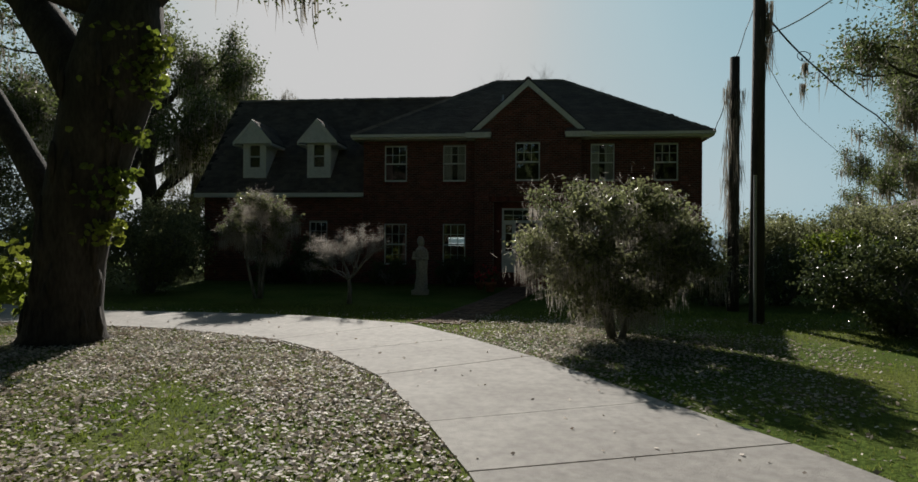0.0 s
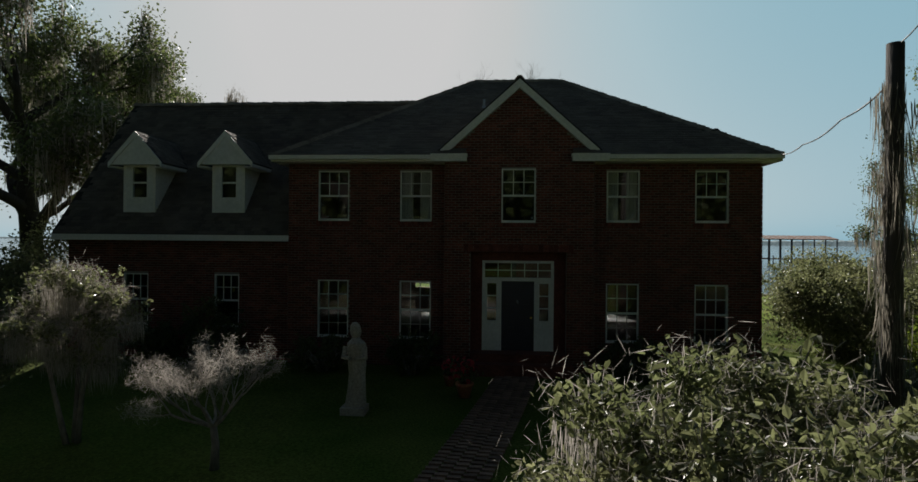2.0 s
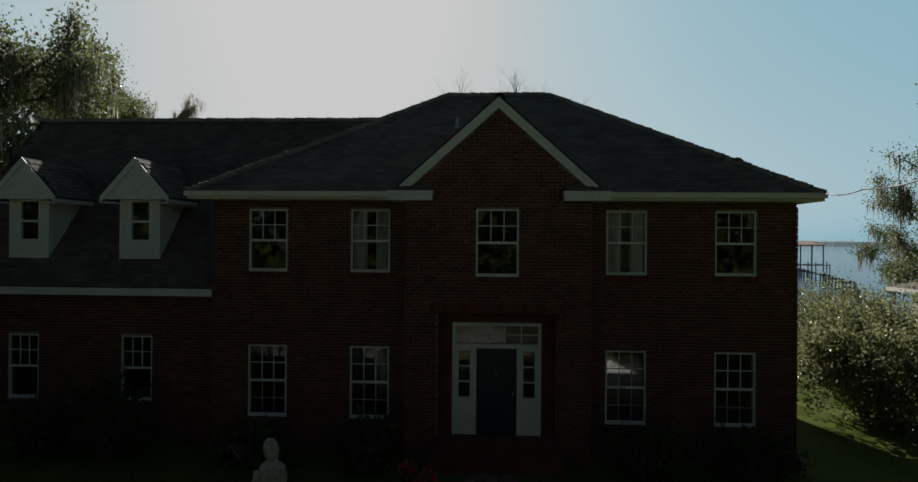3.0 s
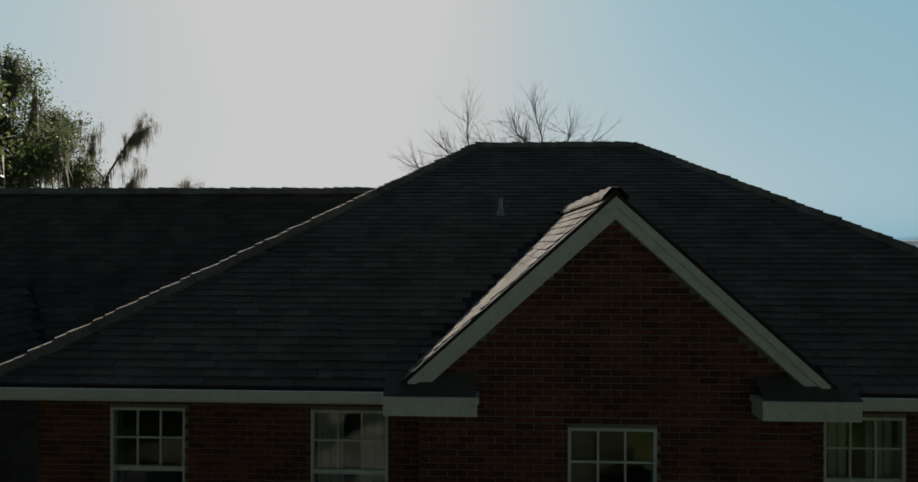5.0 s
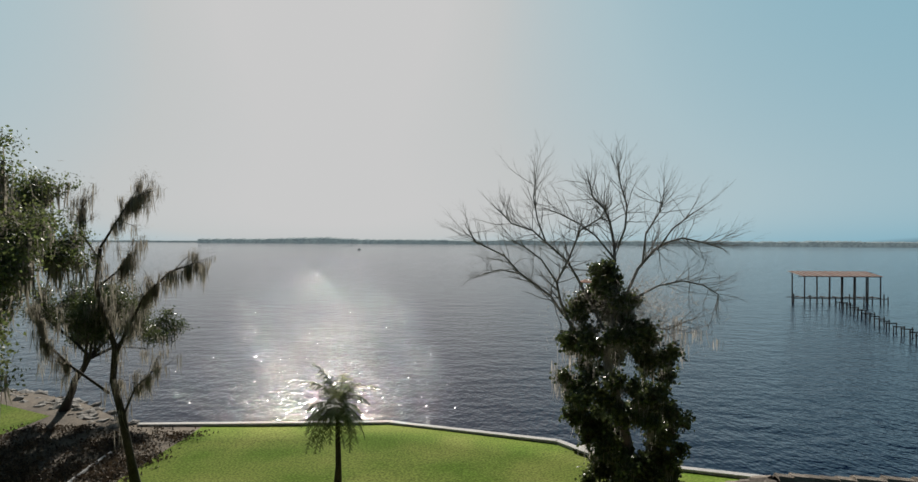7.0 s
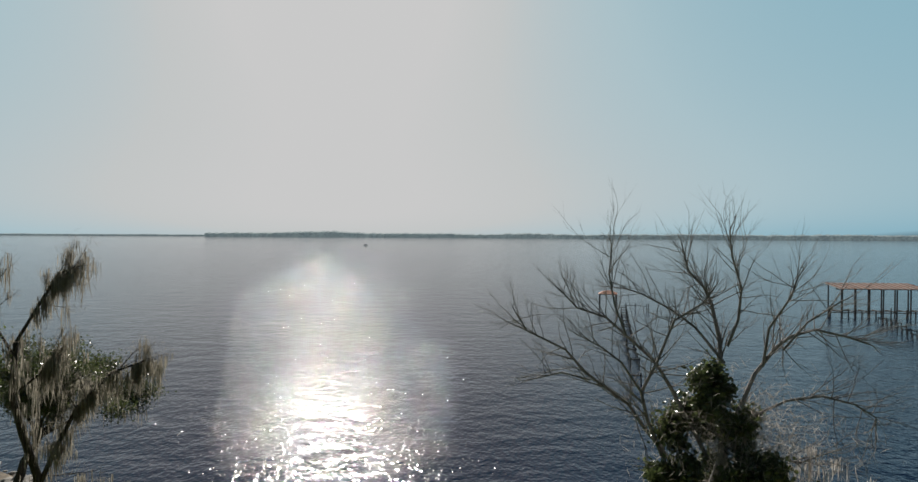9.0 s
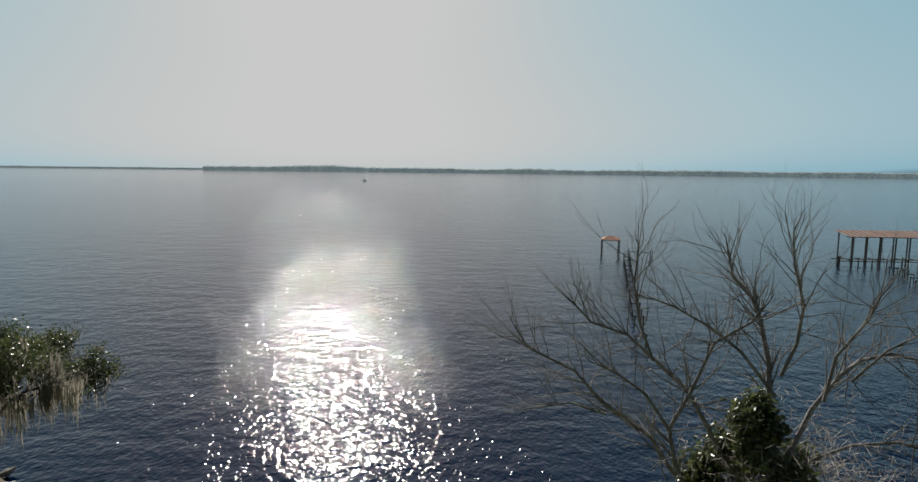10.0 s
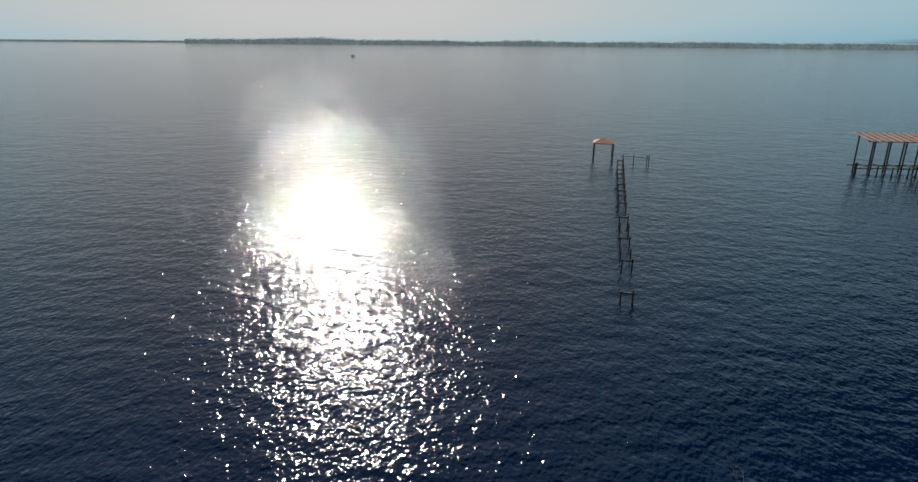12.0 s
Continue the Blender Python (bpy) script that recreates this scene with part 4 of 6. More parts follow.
    brick_field(g, WING_X0, WX0, GROUND - 0.1, WING_E - 0.1, WING_Y, wh, rng)
    tagged(obj("bricks", g, M_BRICK, ww), kind="stuff")
    g = Geo()
    by = 2 * WING_RY - WING_EY
    g.prism([(WING_X0, WING_Y + 0.25, z0), (WING_X0, by - 0.35, z0), (WING_X0, by - 0.35, WING_E), (WING_X0, WING_RY, WING_R - 0.3), (WING_X0, WING_Y + 0.25, WING_E)], (0.25, 0, 0))
    obj("wing_side_wall", g, M_BRICK, H)
    g = Geo()
    g.box(WING_X0 + 0.25, WX0, by - 0.6, by - 0.35, z0, WING_E - 0.04)
    obj("wing_back_wall", g, M_BRICK, H)
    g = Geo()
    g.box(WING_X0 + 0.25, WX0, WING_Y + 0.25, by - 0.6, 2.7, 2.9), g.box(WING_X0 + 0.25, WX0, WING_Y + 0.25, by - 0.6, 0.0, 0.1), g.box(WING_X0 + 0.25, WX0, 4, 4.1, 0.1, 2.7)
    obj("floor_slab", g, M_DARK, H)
    for a, b, c, d in wh:
        add_window(a, b, c, d, WING_Y, H)
    x0 = WING_X0 - 0.28
    dz = Vector((0, 0, -0.12))
    P = [Vector(v) for v in ((x0, WING_EY, WING_E), (WX0 + 0.3, WING_EY, WING_E), (WX0 + 0.3, 1.95, 5.8), (-3.3, WING_RY, WING_R), (x0, WING_RY, WING_R))]
    Q = [Vector(v) for v in ((x0, by, WING_E), (WX0 + 0.3, by, WING_E), (WX0 + 0.3, by - 1.91, 5.8), (-3.3, WING_RY, WING_R), (x0, WING_RY, WING_R))]
    g = Geo()
    g.add(P + [p + dz for p in P], [(0, 1, 2, 3, 4), (9, 8, 7, 6, 5)] + [(i, 5 + i, 5 + (i + 1) % 5, (i + 1) % 5) for i in range(5)])
    g.add(Q + [p + dz for p in Q], [(4, 3, 2, 1, 0), (5, 6, 7, 8, 9)] + [((i + 1) % 5, 5 + (i + 1) % 5, 5 + i, i) for i in range(5)])
    wroof = obj("wing_roof", g, M_UNDER, H, "steep brown shingle roof of the wing")
    for k, (A, sd) in enumerate(((P, 31), (Q, 32))):
        a, b, e = A[0], A[1], A[4]
        ux = (b - a).normalized()
        n = ux.cross(e - a).normalized()
        uy = n.cross(ux)
        if k:
            a, ux = A[1], -ux
            n = ux.cross(A[4] - A[0]).normalized()
            uy = n.cross(ux)
        test = inside_poly([((v - a).dot(ux), (v - a).dot(uy)) for v in A])
        tagged(obj("shingles", slope_shingles(a, ux, uy, test, 12, 6.6, random.Random(sd)), M_SHING, wroof), kind="stuff")
    caps((x0, WING_RY, WING_R), (-3.4, WING_RY, WING_R), wroof, rng, M_SHING_LIT, step=0.2)
    g = Geo()
    g.box(x0, WX0 + 0.35, WING_EY - 0.04, WING_EY + 0.0, WING_E - 0.2, WING_E - 0.02)
    g.box(x0, WX0, WING_EY, WING_Y, WING_E - 0.2, WING_E - 0.16)
    obj("fascia", g, M_WHITE, wroof, "white eave board")
    for s, (A, B) in enumerate(((P[0], P[4]), (Q[0], Q[4]))):
        g = Geo()
        up2 = Vector((0, 0, 0.012))
        g.prism([A + up2 * 0, B, B + Vector((0, 0, -0.2)), A + Vector((0, 0, -0.2))], (-0.03, 0, 0))
        obj("rake_board", g, M_POST, wroof)

    def dormer(cx):
        D = obj("dormer", wall_with_holes(cx - 0.53, cx + 0.53, 4.2, 5.86, 0.62, 0.7, [(cx - 0.27, cx + 0.27, 4.66, 5.72)]), M_SIDING, H, "small white gabled dormer")
        g = Geo()
        g.prism([(cx - 0.80, 0.375, 5.74), (cx + 0.80, 0.375, 5.74), (cx + 0.80, 0.375, 5.80), (cx, 0.375, 6.62), (cx - 0.80, 0.375, 5.80)], (0, 0.30, 0))
        obj("dormer_gable", g, M_SIDING, D)
        slope_y = lambda z: WING_EY + (z - WING_E) / (WING_R - WING_E) * (WING_RY - WING_EY)
        for s in (-1, 1):
            n = 12
            for i in range(n):
                g = Geo()
                za, zb = 4.22 + i * 0.137, 4.22 + (i + 1) * 0.137
                ya, yb = slope_y(za) + 0.05, slope_y(zb) + 0.05
                x = cx + s * 0.53
                g.prism([(x, 0.7, za), (x, max(0.71, ya), za), (x, max(0.72, yb), zb + 0.01), (x, 0.7, zb + 0.01)], (-s * (0.05 - 0.0), 0, 0))
                g.prism([(x + s * 0.014, 0.7, za), (x + s * 0.014, max(0.71, ya), za), (x, max(0.72, yb), zb), (x, 0.7, zb)], (-s * 0.01, 0, 0))
                obj("siding_board", g, M_SIDING, D)
            g = Geo()
            ez, az, ex = 5.80, 6.72, 0.88
            yb = slope_y(6.72)
            A, B = Vector((cx, 0.36, az + 0.07)), Vector((cx, yb, az + 0.07))
            C, E2 = Vector((cx + s * ex, slope_y(ez) + 0.02, ez)), Vector((cx + s * ex, 0.36, ez))
            pts = [A, B, C, E2] if s > 0 else [A, E2, C, B]
            g.prism(pts, (0, 0, -0.05))
            o = obj("dormer_roof", g, M_UNDER, D)
            ux = (Vector((0, -1, 0)) if s < 0 else Vector((0, 1, 0)))
            a = C if s < 0 else E2
            dn2 = (A - E2).normalized()
            poly = [((v - a).dot(ux), (v - a).dot(dn2)) for v in (A, B, C, E2)]
            tagged(obj("shingles", slope_shingles(a, ux, dn2, inside_poly(poly), 3, 1.4, random.Random(int(40 + cx + s)), tab=0.26, start=min(p[0] for p in poly)), M_SHING, D), kind="stuff")
            g = Geo()
            g.prism([A + Vector((0, 0, 0.0)), E2, E2 + Vector((0, 0, -0.16)), A + Vector((0, 0, -0.2))], (0, -0.035, 0))
            g.box(min(cx + s * ex, cx + s * (ex - 0.03)), max(cx + s * ex, cx + s * (ex - 0.03)), 0.36, slope_y(ez), ez - 0.15, ez - 0.05)
            g.box(min(cx + s * ex, cx + s * 0.53), max(cx + s * ex, cx + s * 0.53), 0.36, slope_y(ez), ez - 0.16, ez - 0.13)
            obj("trim_board", g, M_WHITE, D)
        g = Geo()
        for s in (-1, 1):
            xa, xb = sorted((cx + s * 0.53, cx + s * 0.45))
            g.box(xa, xb, 0.605, 0.62, 4.2, 5.86)
        g.box(cx - 0.45, cx + 0.45, 0.605, 0.62, 4.2, 4.3)
        obj("corner_board", g, M_WHITE, D)
        add_window(cx - 0.27, cx + 0.27, 4.66, 5.72, 0.615, H, small=True)
        # dark sheet in place of the shaded space behind the dormer window
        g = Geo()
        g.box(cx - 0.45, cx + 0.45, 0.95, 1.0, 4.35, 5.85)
        obj("dormer_shade_sheet", g, M_DARK, D)
    dormer(-12.0)
    dormer(-9.07)
    # shed dormer on the lake side of the wing
    g = Geo()
    g.prism([(-14.2, 5.0, 7.4), (-14.2, 8.4, 4.0), (-14.2, 8.4, 7.85), (-14.2, 4.75, 8.0)], (2.15, 0, 0))
    rd = obj("rear_dormer", g, M_SIDING, H, "white-sided shed dormer facing the lake")
    g = Geo()
    g.prism([(-14.4, 4.6, 8.03), (-14.4, 8.6, 7.86), (-14.4, 8.6, 7.93), (-14.4, 4.6, 8.12)], (2.5, 0, 0))
    obj("dormer_roof", g, M_SHING, rd)
    g = Geo()
    g.prism([(-11.9, 4.6, 7.95), (-11.9, 8.6, 7.76), (-11.9, 8.6, 7.95), (-11.9, 4.6, 8.14)], (0.03, 0, 0))
    obj("trim_board", g, M_WHITE, rd)
    return H


house()


# ---- lakeside structures ----
def seawall():
    top = thing("seawall", "pale concrete seawall cap along the lawn", "seawall", (-10, 39, -0.65), kind="structure")
    line = [(-28.4, 39.0), (-20, 39.9), (-11.6, 40.8), (-6, 39.2), (-0.4, 37.6), (0.9, 36.0), (2.3, 34.4), (6.1, 33.4), (10.7, 32.2), (17, 31.8), (24, 31.5)]
    for (xa, ya), (xb, yb) in zip(line, line[1:]):
        g = Geo()
        d = Vector((xb - xa, yb - ya, 0)).normalized()
        n = Vector((-d.y, d.x, 0))
        a, b = Vector((xa, ya, 0)), Vector((xb, yb, 0))
        g.prism([a - n * 0.22, b - n * 0.22, b + n * 0.22, a + n * 0.22], (0, 0, 0.16))
        for i in range(len(g.v)):
            x, y, z = g.v[i]
            g.v[i] = (x, y, z - 0.66)
        obj("cap", g, M_PALEBRICK, top)
        g = Geo()
        g.prism([a - n * 0.1, b - n * 0.1, b + n * 0.14, a + n * 0.14], (0, 0, 2.0))
        for i in range(len(g.v)):
            x, y, z = g.v[i]
            g.v[i] = (x, y, z - 2.67)
        obj("face", g, M_CONC, top)


seawall()


def landing():
    T = thing("landing_deck", "small grey wooden landing deck on the seawall", "deck", (1.4, 35.4, -0.5))
    m = Matrix.Translation((1.5, 35.6, -0.42)) @ Matrix.Rotation(radians(-48), 4, 'Z')
    for i in range(9):
        g = Geo()
        g.box(-1.1, 1.1, -0.62 + i * 0.14, -0.62 + i * 0.14 + 0.128, -0.03, 0.01, m)
        obj("plank", g, M_PALEBRICK, T)
    g = Geo()
    g.box(-1.05, -0.95, -0.6, 0.6, -0.2, -0.03, m), g.box(0.95, 1.05, -0.6, 0.6, -0.2, -0.03, m)
    obj("joist", g, M_POST, T)


landing()


def pile(parent, x, y, top, r, rng, name="pile", z0=-3.2):
    g = Geo()
    g.tube([(x, y, z0), (x + rng.uniform(-0.04, 0.04), y + rng.uniform(-0.04, 0.04), top)], [r * 1.1, r], 8)
    return obj(name, g, M_POST, parent)


def ruined_walk(name, label, line, spacing, width, rng, top=0.05, skip=(), group="old pier walks"):
    T = thing(name, label, "pier", (*line[0], -1.2))
    pts = []
    for (xa, ya), (xb, yb) in zip(line, line[1:]):
        n = max(1, round(math.hypot(xb - xa, yb - ya) / spacing))
        pts += [(xa + (xb - xa) * i / n, ya + (yb - ya) * i / n, math.atan2(yb - ya, xb - xa)) for i in range(n)]
    for i, (x, y, a) in enumerate(pts):
        if i in skip:
            continue
        nx, ny = -math.sin(a) * width / 2, math.cos(a) * width / 2
        h = top + rng.uniform(-0.18, 0.2)
        for s in (-1, 1):
            pile(T, x + nx * s, y + ny * s, h + rng.uniform(0.0, 0.25), 0.085, rng)
        if rng.random() < 0.88:
            g = Geo()
            m = Matrix.Translation((x, y, h - 0.08)) @ Matrix.Rotation(a, 4, 'Z')
            g.box(-0.06, 0.06, -width / 2 - 0.12, width / 2 + 0.12, -0.09, 0.06, m)
            obj("cross_beam", g, M_POST, T)
    return T


rngp = random.Random(8)
ruined_walk("pier_walk", "ruined pier walk of bare piles and cross beams", [(8.9, 76.3), (10.5, 84.5), (14.0, 105.0), (20.7, 143.0)], 4.0, 1.05, rngp, skip=(1, 7))
ruined_walk("boathouse_walk", "ruined walkway of bare piles running to the boathouse", [(34.0, 45.0), (45.0, 65.0), (52.7, 85.0), (56.6, 98.0), (63.5, 118.0), (69.0, 134.0)], 3.1, 1.3, rngp, top=-0.1)


def lake_shelter():
    T = thing("lake_shelter", "small tin-roofed shelter on piles in the lake", "shelter", (17.9, 146, -1.2))
    for x, y in ((16.05, 145.4), (19.6, 144.7), (16.4, 148.6), (19.95, 147.9)):
        pile(T, x, y, 2.35, 0.1, rngp, "post")
    c = Matrix.Translation((18.0, 146.6, 2.35)) @ Matrix.Rotation(radians(-11), 4, 'Z')
    g = Geo()
    for a, b, y in ((-1.9, 1.9, -1.75), (-1.9, 1.9, 1.65)):
        g.box(a, b, y, y + 0.1, -0.12, 0.05, c)
    g.box(-1.9, -1.8, -1.65, 1.65, -0.12, 0.05, c), g.box(1.8, 1.9, -1.65, 1.65, -0.12, 0.05, c)
    obj("beam", g, M_POST, T)
    g = Geo()
    v = [c @ Vector(p) for p in ((-2.05, -1.95, 0.05), (2.05, -1.95, 0.05), (2.05, 1.95, 0.05), (-2.05, 1.95, 0.05), (-0.5, 0, 0.75), (0.5, 0, 0.75))]
    g.add(v, [(0, 1, 5, 4), (1, 2, 5), (2, 3, 4, 5), (3, 0, 4), (3, 2, 1, 0)])
    obj("roof", g, M_RUST, T, "faded reddish tin roof")
    R = thing("mooring_rail", "thin rail on leaning posts beside the shelter", "rail", (23, 143.5, -1.2))
    for x, y in ((21.4, 143.6), (23.6, 144.4), (25.8, 143.0), (26.1, 142.6)):
        pile(R, x, y, 0.55 + rngp.uniform(-0.1, 0.25), 0.08, rngp, "post")
    g = Geo()
    g.tube([(20.9, 143.6, 0.05), (23.6, 144.3, 0.0), (25.9, 142.9, -0.05)], [0.06, 0.06, 0.06], 6)
    obj("rail", g, M_POST, R)


lake_shelter()


def boathouse():
    T = thing("boathouse", "open boathouse on tall piles with a rusty striped tin roof", "boathouse", (71.5, 139.5, -1.2))
    x0, x1, y0, y1 = 63.8, 80.6, 137.4, 141.6
    n = 7
    for i in range(n):
        x = x0 + 0.3 + (x1 - x0 - 0.6) * i / (n - 1)
        pile(T, x, y0 + 0.3, 4.6, 0.14, rngp, "post")
        pile(T, x - 0.9, y1 - 0.3, 5.2, 0.14, rngp, "post")
        g = Geo()
        g.box(x - 0.08, x + 0.08, y0 + 0.2, y1, -0.15, 0.05)
        obj("cross_beam", g, M_POST, T)
        pile(T, x + rngp.uniform(0.6, 1.4), y0 - rngp.uniform(0.2, 1.0), 0.1 + rngp.uniform(0, 0.8), 0.12, rngp)
    for y, z in ((y0 + 0.25, 4.6), (y1 - 0.35, 5.25)):
        g = Geo()
        g.box(x0 - 1.0, x1, y, y + 0.12, z - 0.05, z + 0.2)
        obj("beam", g, M_POST, T)
    for y in (y0 + 0.4, y1 - 0.5):
        g = Geo()
        g.box(x0 - 2.0, x1 + 1.2, y, y + 0.15, -0.32, -0.15)
        obj("stringer", g, M_POST, T)
    for x in (x0 - 2.2, x1 + 1.3, x0 - 1.4):
        pile(T, x, y0 + rngp.uniform(0.2, 2), 0.7, 0.13, rngp)
    w = 0.62
    k = int((x1 - x0 + 1.0) / w)
    for i in range(k):
        xa = x0 - 0.7 + i * w
        g = Geo()
        lean = -0.9
        a, b = Vector((xa, y0 - 0.3, 4.75)), Vector((xa + lean, y1 + 0.3, 5.65))
        m = [a, a + Vector((w * 0.5, 0, 0.03)), a + Vector((w, 0, 0)), b + Vector((w, 0, 0)), b + Vector((w * 0.5, 0, 0.03)), b]
        g.add(m + [v + Vector((0, 0, -0.04)) for v in m], [(0, 1, 4, 5), (1, 2, 3, 4), (7, 6, 11, 10), (8, 7, 10, 9), (0, 6, 7, 1), (1, 7, 8, 2), (2, 8, 9, 3), (3, 9, 10, 4), (4, 10, 11, 5), (5, 11, 6, 0)])
        obj("roof_sheet", g, M_RUST if i % 2 else M_TIN, T, "rusty tin sheet" if i % 2 else "")


boathouse()


# ---- trees and shrubs ----
R = np.random.default_rng


def near_oak():
    """Broad leaning oak trunk beside the driveway, its crown mostly overhead."""
    rng = R(21)
    T = thing("oak_tree", "massive leaning live oak trunk beside the driveway", "tree", (-7.95, -15.5, GROUND))
    g, tips = Geo(), []
    B = Vector((-7.95, -15.5, GROUND))
    prof = [(0.0, -0.15, 0.82), (0.0, 0.12, 0.66), (0.03, 0.6, 0.56), (0.1, 1.4, 0.54), (0.25, 2.4, 0.57), (0.5, 3.4, 0.62), (0.75, 4.4, 0.70), (0.95, 5.2, 0.66), (1.1, 6.0, 0.5)]
    g.tube([B + Vector((x, 0.15 * x, z)) for x, z, r in prof], [r for x, z, r in prof], 18)
    fork = B + Vector((0.6, 0.1, 4.0))
    g.tube([fork, fork + Vector((-0.9, 0.2, 1.1)), fork + Vector((-2.0, 0.6, 2.3)), fork + Vector((-3.4, 1.0, 3.2))], [0.55, 0.4, 0.33, 0.26], 12)
    g.tube([B + Vector((0.1, 0, 1.6)), B + Vector((-0.8, 0.3, 2.9)), B + Vector((-1.9, 0.6, 4.3)), B + Vector((-3.0, 0.8, 5.6))], [0.3, 0.24, 0.2, 0.14], 10)
    for i in range(60):
        a, z = rng.uniform(0, 6.28), rng.uniform(0.2, 4.6)
        x = float(np.interp(z, [p[1] for p in prof], [p[0] for p in prof]))
        r = float(np.interp(z, [p[1] for p in prof], [p[2] for p in prof]))
        c = B + Vector((x + math.cos(a) * r * 0.94, math.sin(a) * r * 0.94, z))
        g.tube([c - Vector((0, 0, 0.35)), c, c + Vector((0, 0, 0.35))], [0.02, rng.uniform(0.05, 0.1), 0.02], 6)
    top = B + Vector((1.1, 0.15, 5.7))
    for d, L, r in (((0.75, 0.1, 0.75), 1.9, 0.34), ((-0.4, 0.6, 0.8), 2.8, 0.34), ((0.3, -0.7, 0.8), 2.4, 0.3), ((-1, -0.2, 0.5), 3.2, 0.3)):
        grow(g, top, d, L, r, 3, rng, tips, 0.1, 0.75, 3, 0.15, 7, 0.66)
    e = fork + Vector((-3.4, 1.0, 3.2))
    for d in ((-0.8, 0.5, 0.5), (-0.5, -0.6, 0.5), (-0.2, 0.9, 0.2)):
        grow(g, e, d, 2.8, 0.2, 2, rng, tips, 0.05, 0.8, 3, 0.16, 6)
    e = B + Vector((-3.0, 0.8, 5.6))
    for d in ((-0.8, 0.5, 0.3), (-0.3, 0.8, 0.4)):
        grow(g, e, d, 2.2, 0.12, 2, rng, tips, 0.05, 0.8, 3, 0.16, 6)
    obj("trunk", g, M_BARK, T, smooth=True)
    obj("crown", leaf_mesh("crown", cloud(tips, 26000, (0.3, 0.3, 0.22), rng), 0.085, M_LEAF, rng), None, T)
    obj("moss", moss_mesh("moss", [tips[i][0] for i in rng.integers(0, len(tips), 420)], 0.85, 0.022, M_MOSS, rng), None, T, "grey hanging moss")
    # vine leaves on the trunk
    n = 900
    z = rng.uniform(1.6, 5.2, n)
    a = rng.normal(0.15, 0.5, n)
    x = np.interp(z, [p[1] for p in prof], [p[0] for p in prof])
    r = np.interp(z, [p[1] for p in prof], [p[2] for p in prof]) + rng.uniform(0.02, 0.3, n)
    c = np.stack([B.x + x + np.cos(a) * r, B.y + np.sin(a) * r - 0.1, B.z + z], 1)
    keep = (np.sin(z * 3.1) + np.sin(z * 7.3 + 1) > -0.3)
    obj("vine", leaf_mesh("vine", c[keep], 0.13, M_LEAF_Y, rng, slim=0.8), None, T, "yellow-green climbing vine leaves")
    c2 = np.array([B.x - 0.85, B.y - 0.1, 0.75]) + rng.normal(size=(260, 3)) * np.array([0.22, 0.2, 0.3])
    obj("vine", leaf_mesh("vine", c2, 0.14, M_LEAF_Y, rng, slim=0.8), None, T)


near_oak()
tree("oak_tree", "large live oak hung with grey moss beyond the wing", (-26.6, 20.5, -0.5), 10.4, (1.0, 0.0), 0.55, R(31), depth=4, leaves=75000, leaf=0.135, moss=1100, moss_len=1.5, limbs=8, first=0.66, spread=1.1, up=0.10, length=3.6, sigma=(0.34, 0.34, 0.24), moss_w=0.045)
tree("oak_tree", "spreading live oak beside the wing with pale moss", (-21.8, 8.0, GROUND), 8.9, (0.5, -0.8), 0.55, R(36), depth=4, leaves=58000, leaf=0.17, moss=1300, moss_len=1.5, limbs=9, first=0.35, spread=1.0, up=0.12, length=4.1, sigma=(0.42, 0.42, 0.3), moss_w=0.022, moss_mat=M_MOSS_W)
tree("oak_tree", "live oak with sunlit pale moss behind the garden shrubs", (-31.5, 2.0, GROUND), 6.0, (0.5, 0.5), 0.5, R(32), depth=4, leaves=30000, leaf=0.15, moss=900, moss_len=1.3, limbs=6, first=0.4, spread=1.0, up=0.12, length=4.6, sigma=(0.45, 0.45, 0.32), moss_w=0.025, moss_mat=M_MOSS_W)
tree("oak_tree", "tall oak draped with heavy grey moss by the neighbour", (32.2, 20.0, -0.5), 8.6, (-0.6, 0.0), 0.5, R(33), depth=4, leaves=95000, leaf=0.17, moss=1700, moss_len=1.7, limbs=10, first=0.3, spread=0.9, up=0.13, length=4.5, sigma=(0.5, 0.5, 0.36), moss_w=0.04)
tree("oak_tree", "live oak reaching mossy boughs high over the side lawn", (18.6, -5.6, GROUND), 7.0, (-0.8, 0.3), 0.5, R(37), depth=4, leaves=52000, leaf=0.12, moss=420, moss_len=1.1, limbs=7, first=0.72, spread=1.15, up=0.12, length=3.9, sigma=(0.32, 0.32, 0.22), moss_w=0.014)
tree("oak_tree", "dark mossy oak low over the thicket", (34.0, 27.0, -0.6), 4.5, (-1.0, -1.0), 0.4, R(34), depth=4, leaves=40000, leaf=0.14, moss=700, moss_len=1.4, limbs=6, first=0.4, spread=1.0, up=0.12, length=3.8, sigma=(0.38, 0.38, 0.3), moss_w=0.04)
tree("shore_oak", "small leaning oak on the rocky shore", (-36.0, 42.2, -0.62), 4.6, (2.2, 0.4), 0.3, R(35), depth=4, leaves=52000, leaf=0.15, moss=420, moss_len=1.2, limbs=7, first=0.6, spread=1.0, up=0.1, length=3.1, leaf_mat=M_LEAF_D, sigma=(0.34, 0.34, 0.28), moss_w=0.035)


